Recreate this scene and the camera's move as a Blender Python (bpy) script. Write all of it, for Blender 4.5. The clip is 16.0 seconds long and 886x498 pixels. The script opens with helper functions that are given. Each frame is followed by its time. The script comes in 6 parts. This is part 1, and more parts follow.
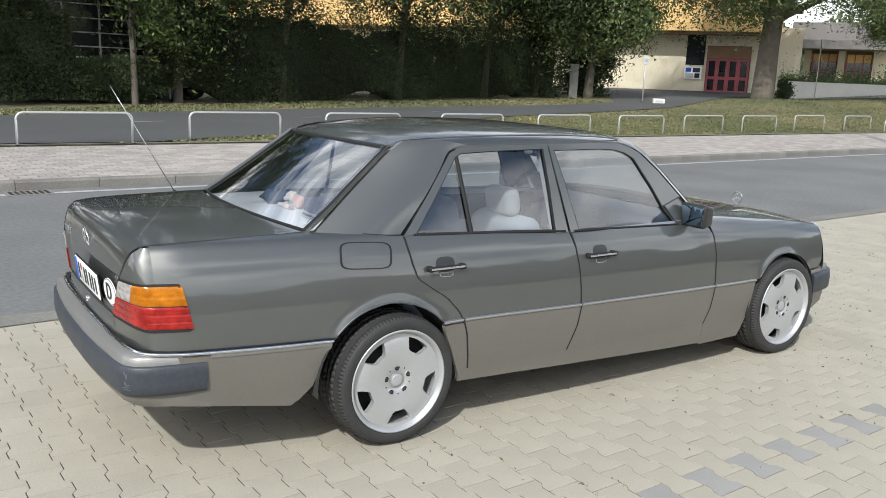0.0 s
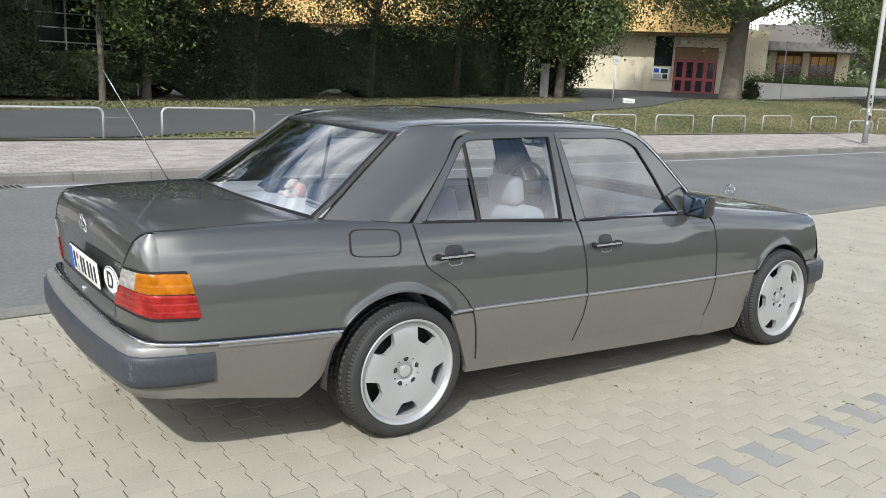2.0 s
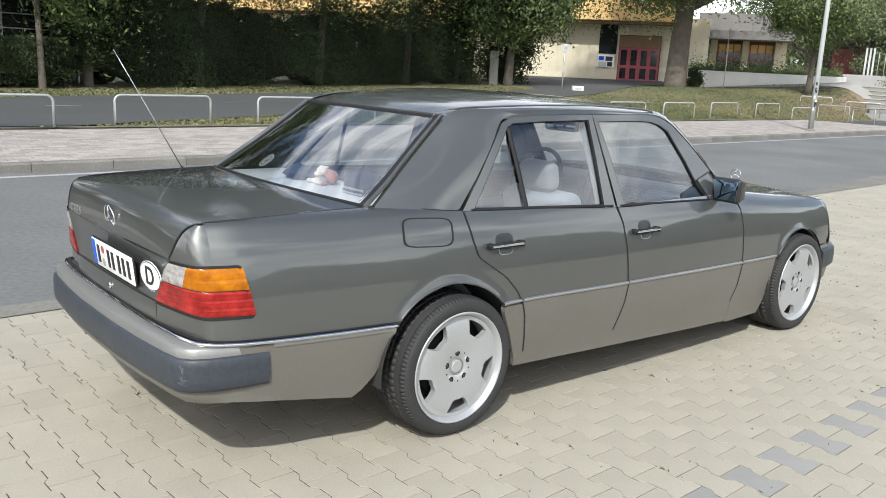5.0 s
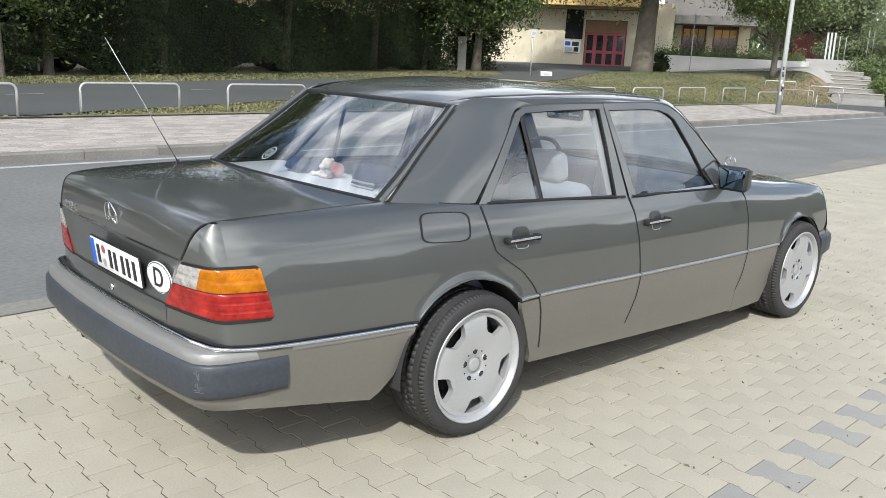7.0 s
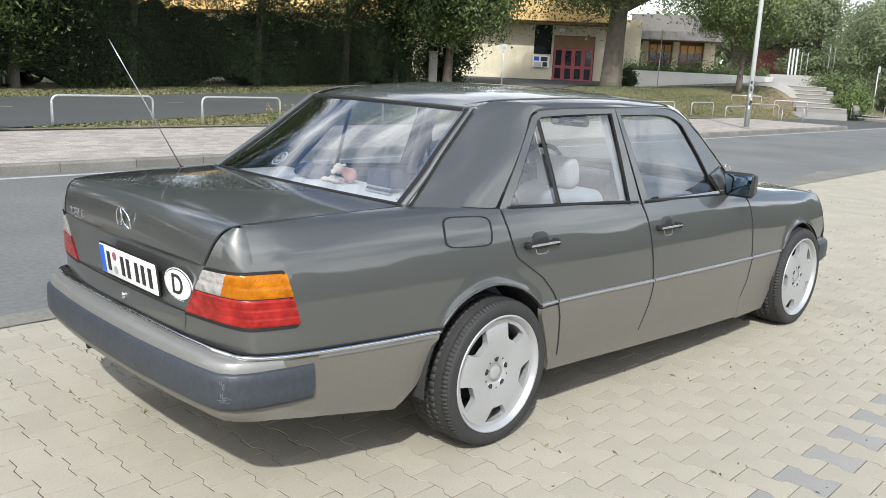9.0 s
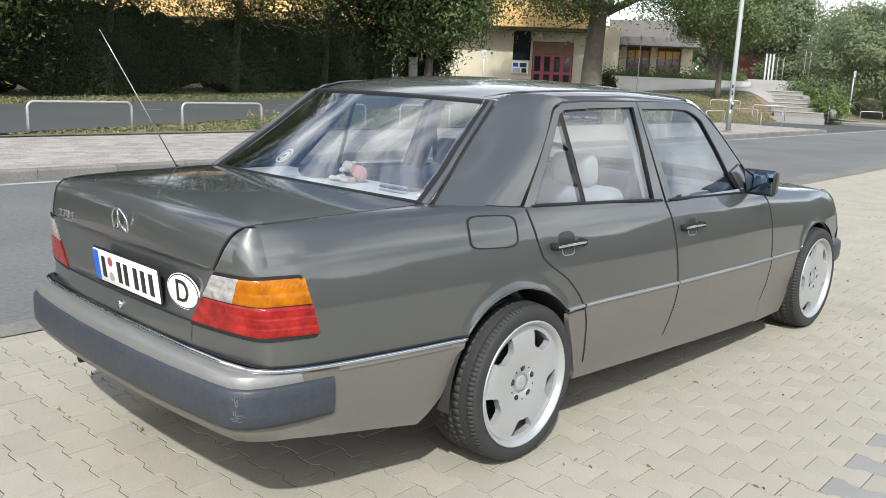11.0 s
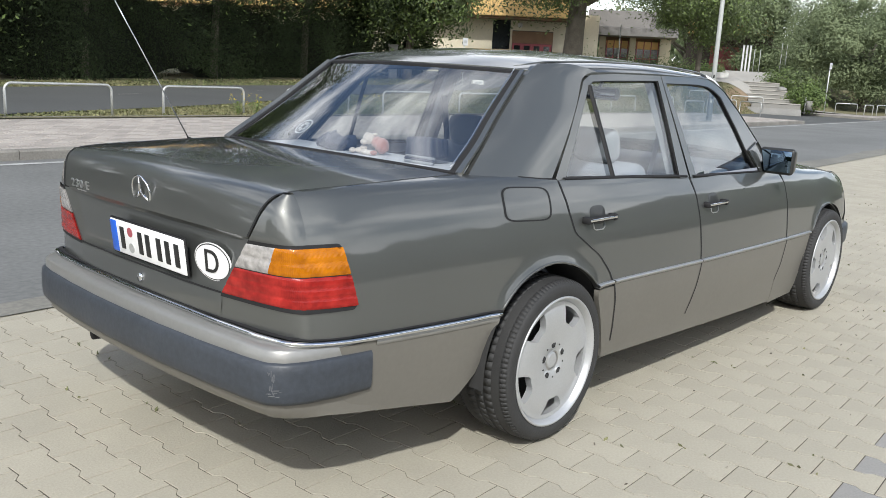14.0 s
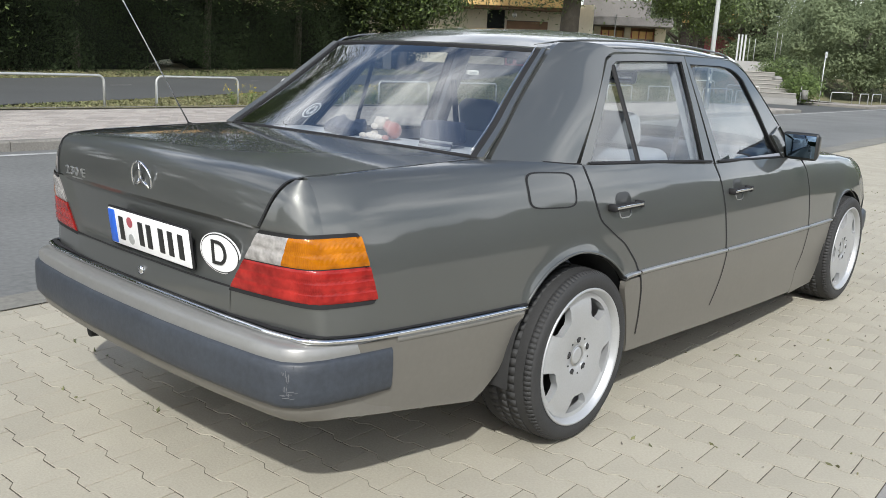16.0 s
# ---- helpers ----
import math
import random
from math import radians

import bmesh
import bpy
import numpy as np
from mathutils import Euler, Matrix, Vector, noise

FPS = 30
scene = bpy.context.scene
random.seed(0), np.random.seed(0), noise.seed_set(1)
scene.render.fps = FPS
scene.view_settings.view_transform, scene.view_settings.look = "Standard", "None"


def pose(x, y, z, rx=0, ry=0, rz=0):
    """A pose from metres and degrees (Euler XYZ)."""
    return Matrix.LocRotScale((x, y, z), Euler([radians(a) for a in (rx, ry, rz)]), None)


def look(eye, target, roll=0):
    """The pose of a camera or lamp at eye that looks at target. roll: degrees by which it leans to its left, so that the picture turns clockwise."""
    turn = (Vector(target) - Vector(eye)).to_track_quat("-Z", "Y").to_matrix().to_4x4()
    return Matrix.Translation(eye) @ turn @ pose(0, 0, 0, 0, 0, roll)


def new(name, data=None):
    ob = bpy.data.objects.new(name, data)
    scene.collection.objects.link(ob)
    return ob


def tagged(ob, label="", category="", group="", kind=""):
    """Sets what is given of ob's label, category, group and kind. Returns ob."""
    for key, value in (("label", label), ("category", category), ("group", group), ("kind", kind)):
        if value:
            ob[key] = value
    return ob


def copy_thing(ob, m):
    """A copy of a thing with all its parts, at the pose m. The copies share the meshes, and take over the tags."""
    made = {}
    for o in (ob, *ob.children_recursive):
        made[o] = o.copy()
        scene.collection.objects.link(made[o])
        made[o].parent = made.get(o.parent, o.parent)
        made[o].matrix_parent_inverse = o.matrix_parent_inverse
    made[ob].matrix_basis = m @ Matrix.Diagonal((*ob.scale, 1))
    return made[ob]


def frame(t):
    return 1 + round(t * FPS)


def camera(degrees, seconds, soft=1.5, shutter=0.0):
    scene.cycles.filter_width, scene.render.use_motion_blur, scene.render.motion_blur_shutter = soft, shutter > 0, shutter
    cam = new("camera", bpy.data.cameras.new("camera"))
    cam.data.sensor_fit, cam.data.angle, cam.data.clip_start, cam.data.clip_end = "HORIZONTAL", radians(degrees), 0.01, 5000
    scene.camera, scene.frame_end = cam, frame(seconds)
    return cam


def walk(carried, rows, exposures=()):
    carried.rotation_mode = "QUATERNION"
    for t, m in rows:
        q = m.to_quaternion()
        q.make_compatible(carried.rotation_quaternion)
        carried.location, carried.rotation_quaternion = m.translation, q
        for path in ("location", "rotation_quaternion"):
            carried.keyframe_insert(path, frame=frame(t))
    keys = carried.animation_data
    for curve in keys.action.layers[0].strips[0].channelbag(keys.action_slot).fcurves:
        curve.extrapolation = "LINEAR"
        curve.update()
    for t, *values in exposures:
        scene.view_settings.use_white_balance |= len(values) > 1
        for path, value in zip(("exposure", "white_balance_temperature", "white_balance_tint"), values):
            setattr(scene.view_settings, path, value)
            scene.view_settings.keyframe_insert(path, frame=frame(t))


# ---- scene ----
cam = camera(55.2, 16.0, soft=0.6)
PATH = [
    (0, (-1.855, -3.897, 1.654), (-0.753, -2.279, 1.246), 2.5),
    (0.5, (-1.899, -3.874, 1.626), (-0.775, -2.27, 1.22), 2.8),
    (1, (-1.942, -3.864, 1.6), (-0.805, -2.27, 1.191), 2.9),
    (1.5, (-1.956, -3.821, 1.585), (-0.803, -2.238, 1.18), 3.0),
    (2, (-1.968, -3.74, 1.577), (-0.802, -2.165, 1.173), 2.9),
    (2.5, (-1.977, -3.682, 1.566), (-0.807, -2.113, 1.156), 2.9),
    (3, (-2.027, -3.63, 1.558), (-0.849, -2.069, 1.139), 3.1),
    (3.5, (-2.091, -3.565, 1.553), (-0.889, -2.022, 1.134), 3.4),
    (4, (-2.16, -3.51, 1.547), (-0.929, -1.991, 1.122), 3.4),
    (4.2, (-2.186, -3.461, 1.515), (-0.944, -1.95, 1.097), 3.2),
    (6.5, (-2.252, -3.168, 1.53), (-0.943, -1.724, 1.083), 2.9),
    (7, (-2.295, -3.092, 1.519), (-0.966, -1.667, 1.068), 2.8),
    (7.5, (-2.342, -3.029, 1.505), (-0.986, -1.628, 1.059), 3.2),
    (8, (-2.368, -2.987, 1.492), (-0.996, -1.6, 1.055), 3.2),
    (8.5, (-2.388, -2.952, 1.47), (-1.006, -1.569, 1.048), 3.3),
    (9, (-2.402, -2.909, 1.458), (-1.014, -1.53, 1.045), 2.9),
    (11.5, (-2.353, -2.593, 1.372), (-0.919, -1.254, 0.986), 2.7),
    (12, (-2.364, -2.562, 1.364), (-0.925, -1.226, 0.986), 2.7),
    (12.5, (-2.376, -2.551, 1.351), (-0.937, -1.215, 0.971), 2.9),
    (13, (-2.4, -2.522, 1.334), (-0.956, -1.194, 0.947), 3.2),
    (13.5, (-2.421, -2.483, 1.318), (-0.971, -1.169, 0.908), 3.2),
    (14, (-2.426, -2.45, 1.298), (-0.963, -1.151, 0.884), 3.2),
    (14.5, (-2.421, -2.407, 1.277), (-0.947, -1.118, 0.871), 3.3),
    (15, (-2.405, -2.359, 1.255), (-0.932, -1.071, 0.839), 3.2),
    (15.5, (-2.382, -2.321, 1.249), (-0.91, -1.039, 0.817), 3.0),
    (16, (-2.359, -2.28, 1.253), (-0.888, -0.995, 0.82), 3.0),
]
walk(cam, [(t, look(eye, target, roll)) for t, eye, target, roll in PATH],
     exposures=((0, 0.17), (3.5, 0.22), (6.5, 0.33), (9, 0.33), (11.5, 0.26), (12.5, 0.19), (16, 0.13)))

# ---- world, sun, exposure ----
SUN_EL, SUN_AZ = 42.5, 221.0   # degrees; azimuth of the sun, from +x towards +y
world = bpy.data.worlds.new("sky")
scene.world = world
world.use_nodes = True
wn, wl = world.node_tree.nodes, world.node_tree.links
wn.clear()
w_out = wn.new("ShaderNodeOutputWorld")
w_bg = wn.new("ShaderNodeBackground")
w_bg.inputs["Strength"].default_value = 0.15
w_sky = wn.new("ShaderNodeTexSky")
w_sky.sky_type = "NISHITA"
w_sky.sun_disc = False
w_sky.sun_elevation = radians(SUN_EL)
w_sky.sun_rotation = radians(90 - SUN_AZ)
w_sky.dust_density = 2.0
w_co = wn.new("ShaderNodeTexCoord")
w_map = wn.new("ShaderNodeMapping")
w_map.inputs["Location"].default_value = (2.3, 5.1, 0.7)
w_map.inputs["Scale"].default_value = (1.0, 1.0, 2.6)
w_noise = wn.new("ShaderNodeTexNoise")
w_noise.inputs["Scale"].default_value = 1.7
w_noise.inputs["Detail"].default_value = 6.0
w_noise.inputs["Roughness"].default_value = 0.58
w_ramp = wn.new("ShaderNodeValToRGB")
w_ramp.color_ramp.elements[0].position = 0.49
w_ramp.color_ramp.elements[1].position = 0.70
w_mix = wn.new("ShaderNodeMixRGB")
w_mix.inputs["Color2"].default_value = (15.0, 15.3, 15.6, 1)
wl.new(w_co.outputs["Generated"], w_map.inputs["Vector"])
wl.new(w_map.outputs["Vector"], w_noise.inputs["Vector"])
# haze and cloud thicken towards the horizon
w_up = wn.new("ShaderNodeSeparateXYZ")
w_low = wn.new("ShaderNodeMapRange")
w_low.inputs["From Min"].default_value, w_low.inputs["From Max"].default_value = 0.0, 1.0
w_low.inputs["To Min"].default_value, w_low.inputs["To Max"].default_value = 0.14, -0.08
w_sum = wn.new("ShaderNodeMath")
w_sum.operation = "ADD"
wl.new(w_co.outputs["Generated"], w_up.inputs["Vector"])
wl.new(w_up.outputs["Z"], w_low.inputs["Value"])
wl.new(w_noise.outputs["Fac"], w_sum.inputs[0])
wl.new(w_low.outputs["Result"], w_sum.inputs[1])
wl.new(w_sum.outputs[0], w_ramp.inputs["Fac"])
wl.new(w_ramp.outputs["Color"], w_mix.inputs["Fac"])
wl.new(w_sky.outputs["Color"], w_mix.inputs["Color1"])
wl.new(w_mix.outputs["Color"], w_bg.inputs["Color"])
wl.new(w_bg.outputs["Background"], w_out.inputs["Surface"])

sun = new("sun", bpy.data.lights.new("sun", "SUN"))
sun.data.energy = 3.75
sun.data.angle = radians(1.2)
sun.data.color = (0.99, 0.997, 0.968)
_d = Vector((math.cos(radians(SUN_AZ)) * math.cos(radians(SUN_EL)),
             math.sin(radians(SUN_AZ)) * math.cos(radians(SUN_EL)), math.sin(radians(SUN_EL))))
sun.matrix_world = look(tuple(_d * 60), (0, 0, 0))
scene.view_settings.exposure = 0.0


# ---- materials ----
def material(name, color, rough=0.6, metal=0.0, var=0.15, scale=8.0, fine=90.0, bump=0.0, coat=0.0,
             coat_rough=0.03, tint=None, island=0.0, spec=0.5, sheen=0.0, per_object=0.0, through_light=0.0):
    """Principled surface with colour variation at two scales, optional relief and per-piece variation."""
    m = bpy.data.materials.new(name)
    m.use_nodes = True
    n, l = m.node_tree.nodes, m.node_tree.links
    p = n["Principled BSDF"]
    p.inputs["Roughness"].default_value = rough
    p.inputs["Metallic"].default_value = metal
    p.inputs["Coat Weight"].default_value = coat
    p.inputs["Coat Roughness"].default_value = coat_rough
    p.inputs["Specular IOR Level"].default_value = spec
    p.inputs["Sheen Weight"].default_value = sheen
    co = n.new("ShaderNodeTexCoord")
    big = n.new("ShaderNodeTexNoise")
    big.inputs["Scale"].default_value = scale
    big.inputs["Detail"].default_value = 4
    small = n.new("ShaderNodeTexNoise")
    small.inputs["Scale"].default_value = fine
    small.inputs["Detail"].default_value = 3
    for t in (big, small):
        l.new(co.outputs["Object"], t.inputs["Vector"])
    add = n.new("ShaderNodeMath")
    add.operation = "ADD"
    l.new(big.outputs["Fac"], add.inputs[0])
    l.new(small.outputs["Fac"], add.inputs[1])
    rng = n.new("ShaderNodeMapRange")
    rng.inputs["From Min"].default_value, rng.inputs["From Max"].default_value = 0.6, 1.4
    l.new(add.outputs[0], rng.inputs["Value"])
    mix = n.new("ShaderNodeMixRGB")
    lo = [c * (1 - var) for c in color]
    hi = [min(1, c * (1 + var)) for c in color] if tint is None else tint
    mix.inputs["Color1"].default_value = (*lo, 1)
    mix.inputs["Color2"].default_value = (*hi, 1)
    l.new(rng.outputs[0], mix.inputs["Fac"])
    out = mix.outputs["Color"]
    amount = max(island, per_object)
    if amount:
        hsv = n.new("ShaderNodeHueSaturation")
        if per_object:
            src = n.new("ShaderNodeObjectInfo").outputs["Random"]
        else:
            src = n.new("ShaderNodeNewGeometry").outputs["Random Per Island"]
        r2 = n.new("ShaderNodeMapRange")
        r2.inputs["To Min"].default_value, r2.inputs["To Max"].default_value = 1 - amount, 1 + amount
        l.new(src, r2.inputs["Value"])
        l.new(r2.outputs[0], hsv.inputs["Value"])
        l.new(out, hsv.inputs["Color"])
        out = hsv.outputs["Color"]
    l.new(out, p.inputs["Base Color"])
    if bump:
        b = n.new("ShaderNodeBump")
        b.inputs["Strength"].default_value = 1.0
        b.inputs["Distance"].default_value = bump
        l.new(add.outputs[0], b.inputs["Height"])
        l.new(b.outputs["Normal"], p.inputs["Normal"])
    if through_light:
        tl = n.new("ShaderNodeBsdfTranslucent")
        l.new(out, tl.inputs["Color"])
        ms = n.new("ShaderNodeMixShader")
        ms.inputs["Fac"].default_value = through_light
        l.new(p.outputs["BSDF"], ms.inputs[1])
        l.new(tl.outputs["BSDF"], ms.inputs[2])
        l.new(ms.outputs["Shader"], n["Material Output"].inputs["Surface"])
    return m


def pane_material(name, tint, rough=0.0, facing=0.26):
    """Thin glass: clear with a mirror sheen by Fresnel."""
    m = bpy.data.materials.new(name)
    m.use_nodes = True
    n, l = m.node_tree.nodes, m.node_tree.links
    n.clear()
    out = n.new("ShaderNodeOutputMaterial")
    tr = n.new("ShaderNodeBsdfTransparent")
    tr.inputs["Color"].default_value = (*tint, 1)
    gl = n.new("ShaderNodeBsdfGlossy")
    gl.inputs["Roughness"].default_value = rough
    lw = n.new("ShaderNodeLayerWeight")
    lw.inputs["Blend"].default_value = 0.5
    pw5 = n.new("ShaderNodeMath")
    pw5.operation = "POWER"
    pw5.inputs[1].default_value = 4.0
    l.new(lw.outputs["Facing"], pw5.inputs[0])
    fr = n.new("ShaderNodeMapRange")
    fr.inputs["To Min"].default_value, fr.inputs["To Max"].default_value = facing, 1.0
    l.new(pw5.outputs[0], fr.inputs["Value"])
    mx = n.new("ShaderNodeMixShader")
    l.new(fr.outputs[0], mx.inputs["Fac"])
    l.new(tr.outputs["BSDF"], mx.inputs[1])
    l.new(gl.outputs["BSDF"], mx.inputs[2])
    l.new(mx.outputs["Shader"], out.inputs["Surface"])
    return m


M = dict(
    paint=material("grey_metallic_paint", (0.117, 0.121, 0.115), 0.46, 0.72, 0.05, 3, 900, coat=1.0, coat_rough=0.05),
    clad=material("warm_grey_cladding", (0.156, 0.148, 0.130), 0.42, 0.25, 0.06, 4, 60, coat=0.3, coat_rough=0.25),
    bumper=material("blue_black_plastic", (0.034, 0.040, 0.050), 0.48, 0, 0.30, 4, 60, bump=0.0006),
    rubber=material("black_rubber", (0.016, 0.016, 0.017), 0.7, 0, 0.2, 6, 80, spec=0.3),
    dark=material("dark_underbody", (0.022, 0.022, 0.022), 0.9, 0, 0.3, 6, 60),
    tyre=material("tyre_rubber", (0.028, 0.028, 0.028), 0.72, 0, 0.25, 9, 120, bump=0.0008),
    silver=material("silver_trim_band", (0.27, 0.268, 0.255), 0.36, 0.5, 0.06, 6, 60, coat=0.3),
    rim=material("silver_alloy", (0.48, 0.49, 0.50), 0.42, 0.55, 0.06, 7, 160, coat=0.3),
    chrome=material("chrome", (0.72, 0.73, 0.74), 0.12, 1.0, 0.05, 9, 70),
    satin=material("brushed_trim", (0.50, 0.50, 0.49), 0.32, 0.9, 0.07, 9, 70),
    red=material("red_lens", (0.20, 0.008, 0.008), 0.16, 0, 0.3, 13, 34, coat=0.1, coat_rough=0.05, spec=0.25, tint=(0.40, 0.026, 0.020)),
    amber=material("amber_lens", (0.31, 0.090, 0.002), 0.16, 0, 0.3, 13, 34, coat=0.1, coat_rough=0.05, spec=0.25, tint=(0.52, 0.172, 0.005)),
    clear=material("clear_lens", (0.26, 0.25, 0.24), 0.16, 0.1, 0.3, 24, 60, coat=0.3, coat_rough=0.06, tint=(0.50, 0.48, 0.46)),
    plate=material("white_plate", (0.78, 0.78, 0.77), 0.35, 0, 0.04, 8, 80),
    blue=material("plate_blue", (0.015, 0.10, 0.50), 0.35, 0, 0.05, 8, 80),
    black=material("black_paint", (0.012, 0.012, 0.012), 0.45, 0, 0.1, 8, 80),
    cloth=material("blue_grey_seat_cloth", (0.22, 0.245, 0.30), 0.9, 0, 0.15, 6, 120, bump=0.0002, sheen=0.3),
    clothl=material("pale_grey_seat_cloth", (0.27, 0.285, 0.315), 0.9, 0, 0.1, 6, 120, bump=0.0002, sheen=0.3),
    shelf=material("pale_grey_shelf_felt", (0.66, 0.67, 0.70), 0.95, 0, 0.12, 5, 200),
    dash=material("dark_blue_dash", (0.05, 0.06, 0.085), 0.6, 0, 0.15, 6, 150),
    glass=pane_material("window_glass", (0.88, 0.91, 0.90), 0.0, 0.15),
    backlight=pane_material("rear_window_glass", (0.91, 0.94, 0.94), 0.0, 0.31),
    mirror=material("mirror_glass", (0.12, 0.17, 0.225), 0.03, 1.0, 0.01),
    # dark grey for the painted shade of handle recesses and for mirror housings
    dish=material("recess_shade_housing_grey", (0.022, 0.023, 0.023), 0.45, 0.2, 0.05, coat=0.3),
    plushr=material("coral_plush", (0.46, 0.21, 0.18), 0.95, 0, 0.25, 20, 300, bump=0.004, sheen=0.6),
    plushw=material("cream_plush", (0.70, 0.62, 0.55), 0.95, 0, 0.2, 20, 300, bump=0.004, sheen=0.6),
    scuff=material("scraped_plastic", (0.10, 0.105, 0.112), 0.8, 0, 0.3, 30, 200),
    shell=material("grey_mirror_back", (0.55, 0.56, 0.57), 0.4, 0, 0.1),
    navy=material("navy_cloth", (0.03, 0.04, 0.07), 0.95, 0, 0.2, 14, 200),
    asphalt=material("asphalt", (0.146, 0.149, 0.144), 0.85, 0, 0.30, 0.5, 24, bump=0.002),
    asphalt2=material("dark_asphalt", (0.074, 0.077, 0.075), 0.88, 0, 0.2, 0.3, 60, bump=0.002),
    sand=material("pale_road_dust", (0.175, 0.172, 0.155), 0.95, 0, 0.3, 1.2, 30, tint=(0.235, 0.226, 0.195), bump=0.002),
    joint=material("sandy_joint", (0.085, 0.075, 0.056), 0.95, 0, 0.6, 2.2, 40, bump=0.003),
    paver=material("beige_paver", (0.352, 0.326, 0.262), 0.88, 0, 0.13, 3.0, 120, bump=0.0012, per_object=0.03),
    pavers=material("beige_pavers_field", (0.352, 0.326, 0.262), 0.88, 0, 0.13, 3.0, 120, bump=0.0012, island=0.045),
    paverd=material("dark_grey_paver", (0.262, 0.255, 0.240), 0.88, 0, 0.15, 4, 120, bump=0.0012, per_object=0.05),
    walkway=material("pink_grey_paving", (0.325, 0.296, 0.268), 0.9, 0, 0.16, 1.5, 30, bump=0.001, island=0.17),
    plaza=material("pale_path_concrete", (0.34, 0.325, 0.295), 0.9, 0, 0.14, 0.8, 25, bump=0.001),
    kerb=material("kerb_stone", (0.175, 0.166, 0.148), 0.9, 0, 0.32, 2.0, 50, bump=0.002, per_object=0.1),
    white=material("road_white", (0.37, 0.37, 0.36), 0.8, 0, 0.35, 3, 30),
    galv=material("galvanised_steel", (0.47, 0.48, 0.47), 0.45, 0.5, 0.14, 4, 60),
    grass=material("dry_grass_ground", (0.08, 0.105, 0.038), 0.95, 0, 0.35, 0.17, 5, tint=(0.25, 0.21, 0.12), bump=0.02),
    blade=material("grass_blades", (0.075, 0.118, 0.036), 0.8, 0, 0.3, 0.17, 3, tint=(0.20, 0.180, 0.090), island=0.3),
    soil=material("bare_soil", (0.21, 0.155, 0.10), 0.95, 0, 0.3, 1.2, 20),
    leaf=material("leaf_green", (0.080, 0.112, 0.045), 0.5, 0, 0.25, 0.7, 8, tint=(0.125, 0.160, 0.065), island=0.4, through_light=0.2),
    leafy=material("fresh_leaf", (0.095, 0.150, 0.042), 0.55, 0, 0.25, 0.7, 8, tint=(0.16, 0.22, 0.06), island=0.4, through_light=0.2),
    # leaf green paled and dulled to stand for haze
    leaff=material("haze_paled_leaf", (0.190, 0.235, 0.128), 0.7, 0, 0.2, 0.4, 6, tint=(0.240, 0.288, 0.160), island=0.2, spec=0.25, through_light=0.3),
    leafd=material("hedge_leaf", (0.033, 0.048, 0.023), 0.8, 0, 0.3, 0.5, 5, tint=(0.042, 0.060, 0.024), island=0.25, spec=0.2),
    # near-black that stands in for the shade deep in the hedge
    core=material("hedge_inner_shade", (0.010, 0.013, 0.007), 0.95, 0, 0.5, 1.5, 7),
    petal=material("yellow_petal", (0.75, 0.58, 0.03), 0.7, 0, 0.1),
    bark=material("bark", (0.115, 0.100, 0.080), 0.95, 0, 0.35, 3, 22, bump=0.02),
    render=material("cream_panel", (0.62, 0.56, 0.42), 0.75, 0, 0.08, 0.8, 9),
    yellow=material("ochre_fascia", (0.78, 0.52, 0.21), 0.6, 0, 0.10, 0.8, 9),
    reddoor=material("red_door_paint", (0.33, 0.070, 0.085), 0.5, 0, 0.1, 3, 30),
    window=material("dark_window", (0.02, 0.022, 0.025), 0.1, 0, 0.3, 1, 8, spec=0.7),
    umber=material("dark_brown_frame", (0.065, 0.048, 0.04), 0.6, 0, 0.15, 2, 20),
    polepaint=material("pale_grey_pole_paint", (0.34, 0.355, 0.34), 0.7, 0, 0.12, 3, 40),
    brick=material("brown_wall", (0.22, 0.13, 0.075), 0.85, 0, 0.25, 2, 20),
    whitewall=material("white_wall", (0.66, 0.65, 0.61), 0.85, 0, 0.12, 1.2, 14),
    roofing=material("grey_roof", (0.19, 0.18, 0.17), 0.7, 0, 0.15, 1, 12),
    concrete=material("concrete_step", (0.22, 0.215, 0.20), 0.9, 0, 0.2, 1.2, 20),
    carwhite=material("far_vehicle_white", (0.7, 0.7, 0.7), 0.4, 0, 0.08, 1, 8),
)


# hard clear lacquer over the body colour
M["paint"].node_tree.nodes["Principled BSDF"].inputs["Coat IOR"].default_value = 1.6

# fine upright ribs moulded into the lamp lenses
for key in ("red", "amber", "clear"):
    nt = M[key].node_tree
    rib_co = nt.nodes.new("ShaderNodeTexCoord")
    rib = nt.nodes.new("ShaderNodeTexWave")
    rib.bands_direction = "Y"
    rib.inputs["Scale"].default_value = 70.0
    rib.inputs["Distortion"].default_value = 0.0
    rib_bump = nt.nodes.new("ShaderNodeBump")
    rib_bump.inputs["Distance"].default_value = 0.00028
    nt.links.new(rib_co.outputs["Object"], rib.inputs["Vector"])
    nt.links.new(rib.outputs["Fac"], rib_bump.inputs["Height"])
    nt.links.new(rib_bump.outputs["Normal"], nt.nodes["Principled BSDF"].inputs["Normal"])

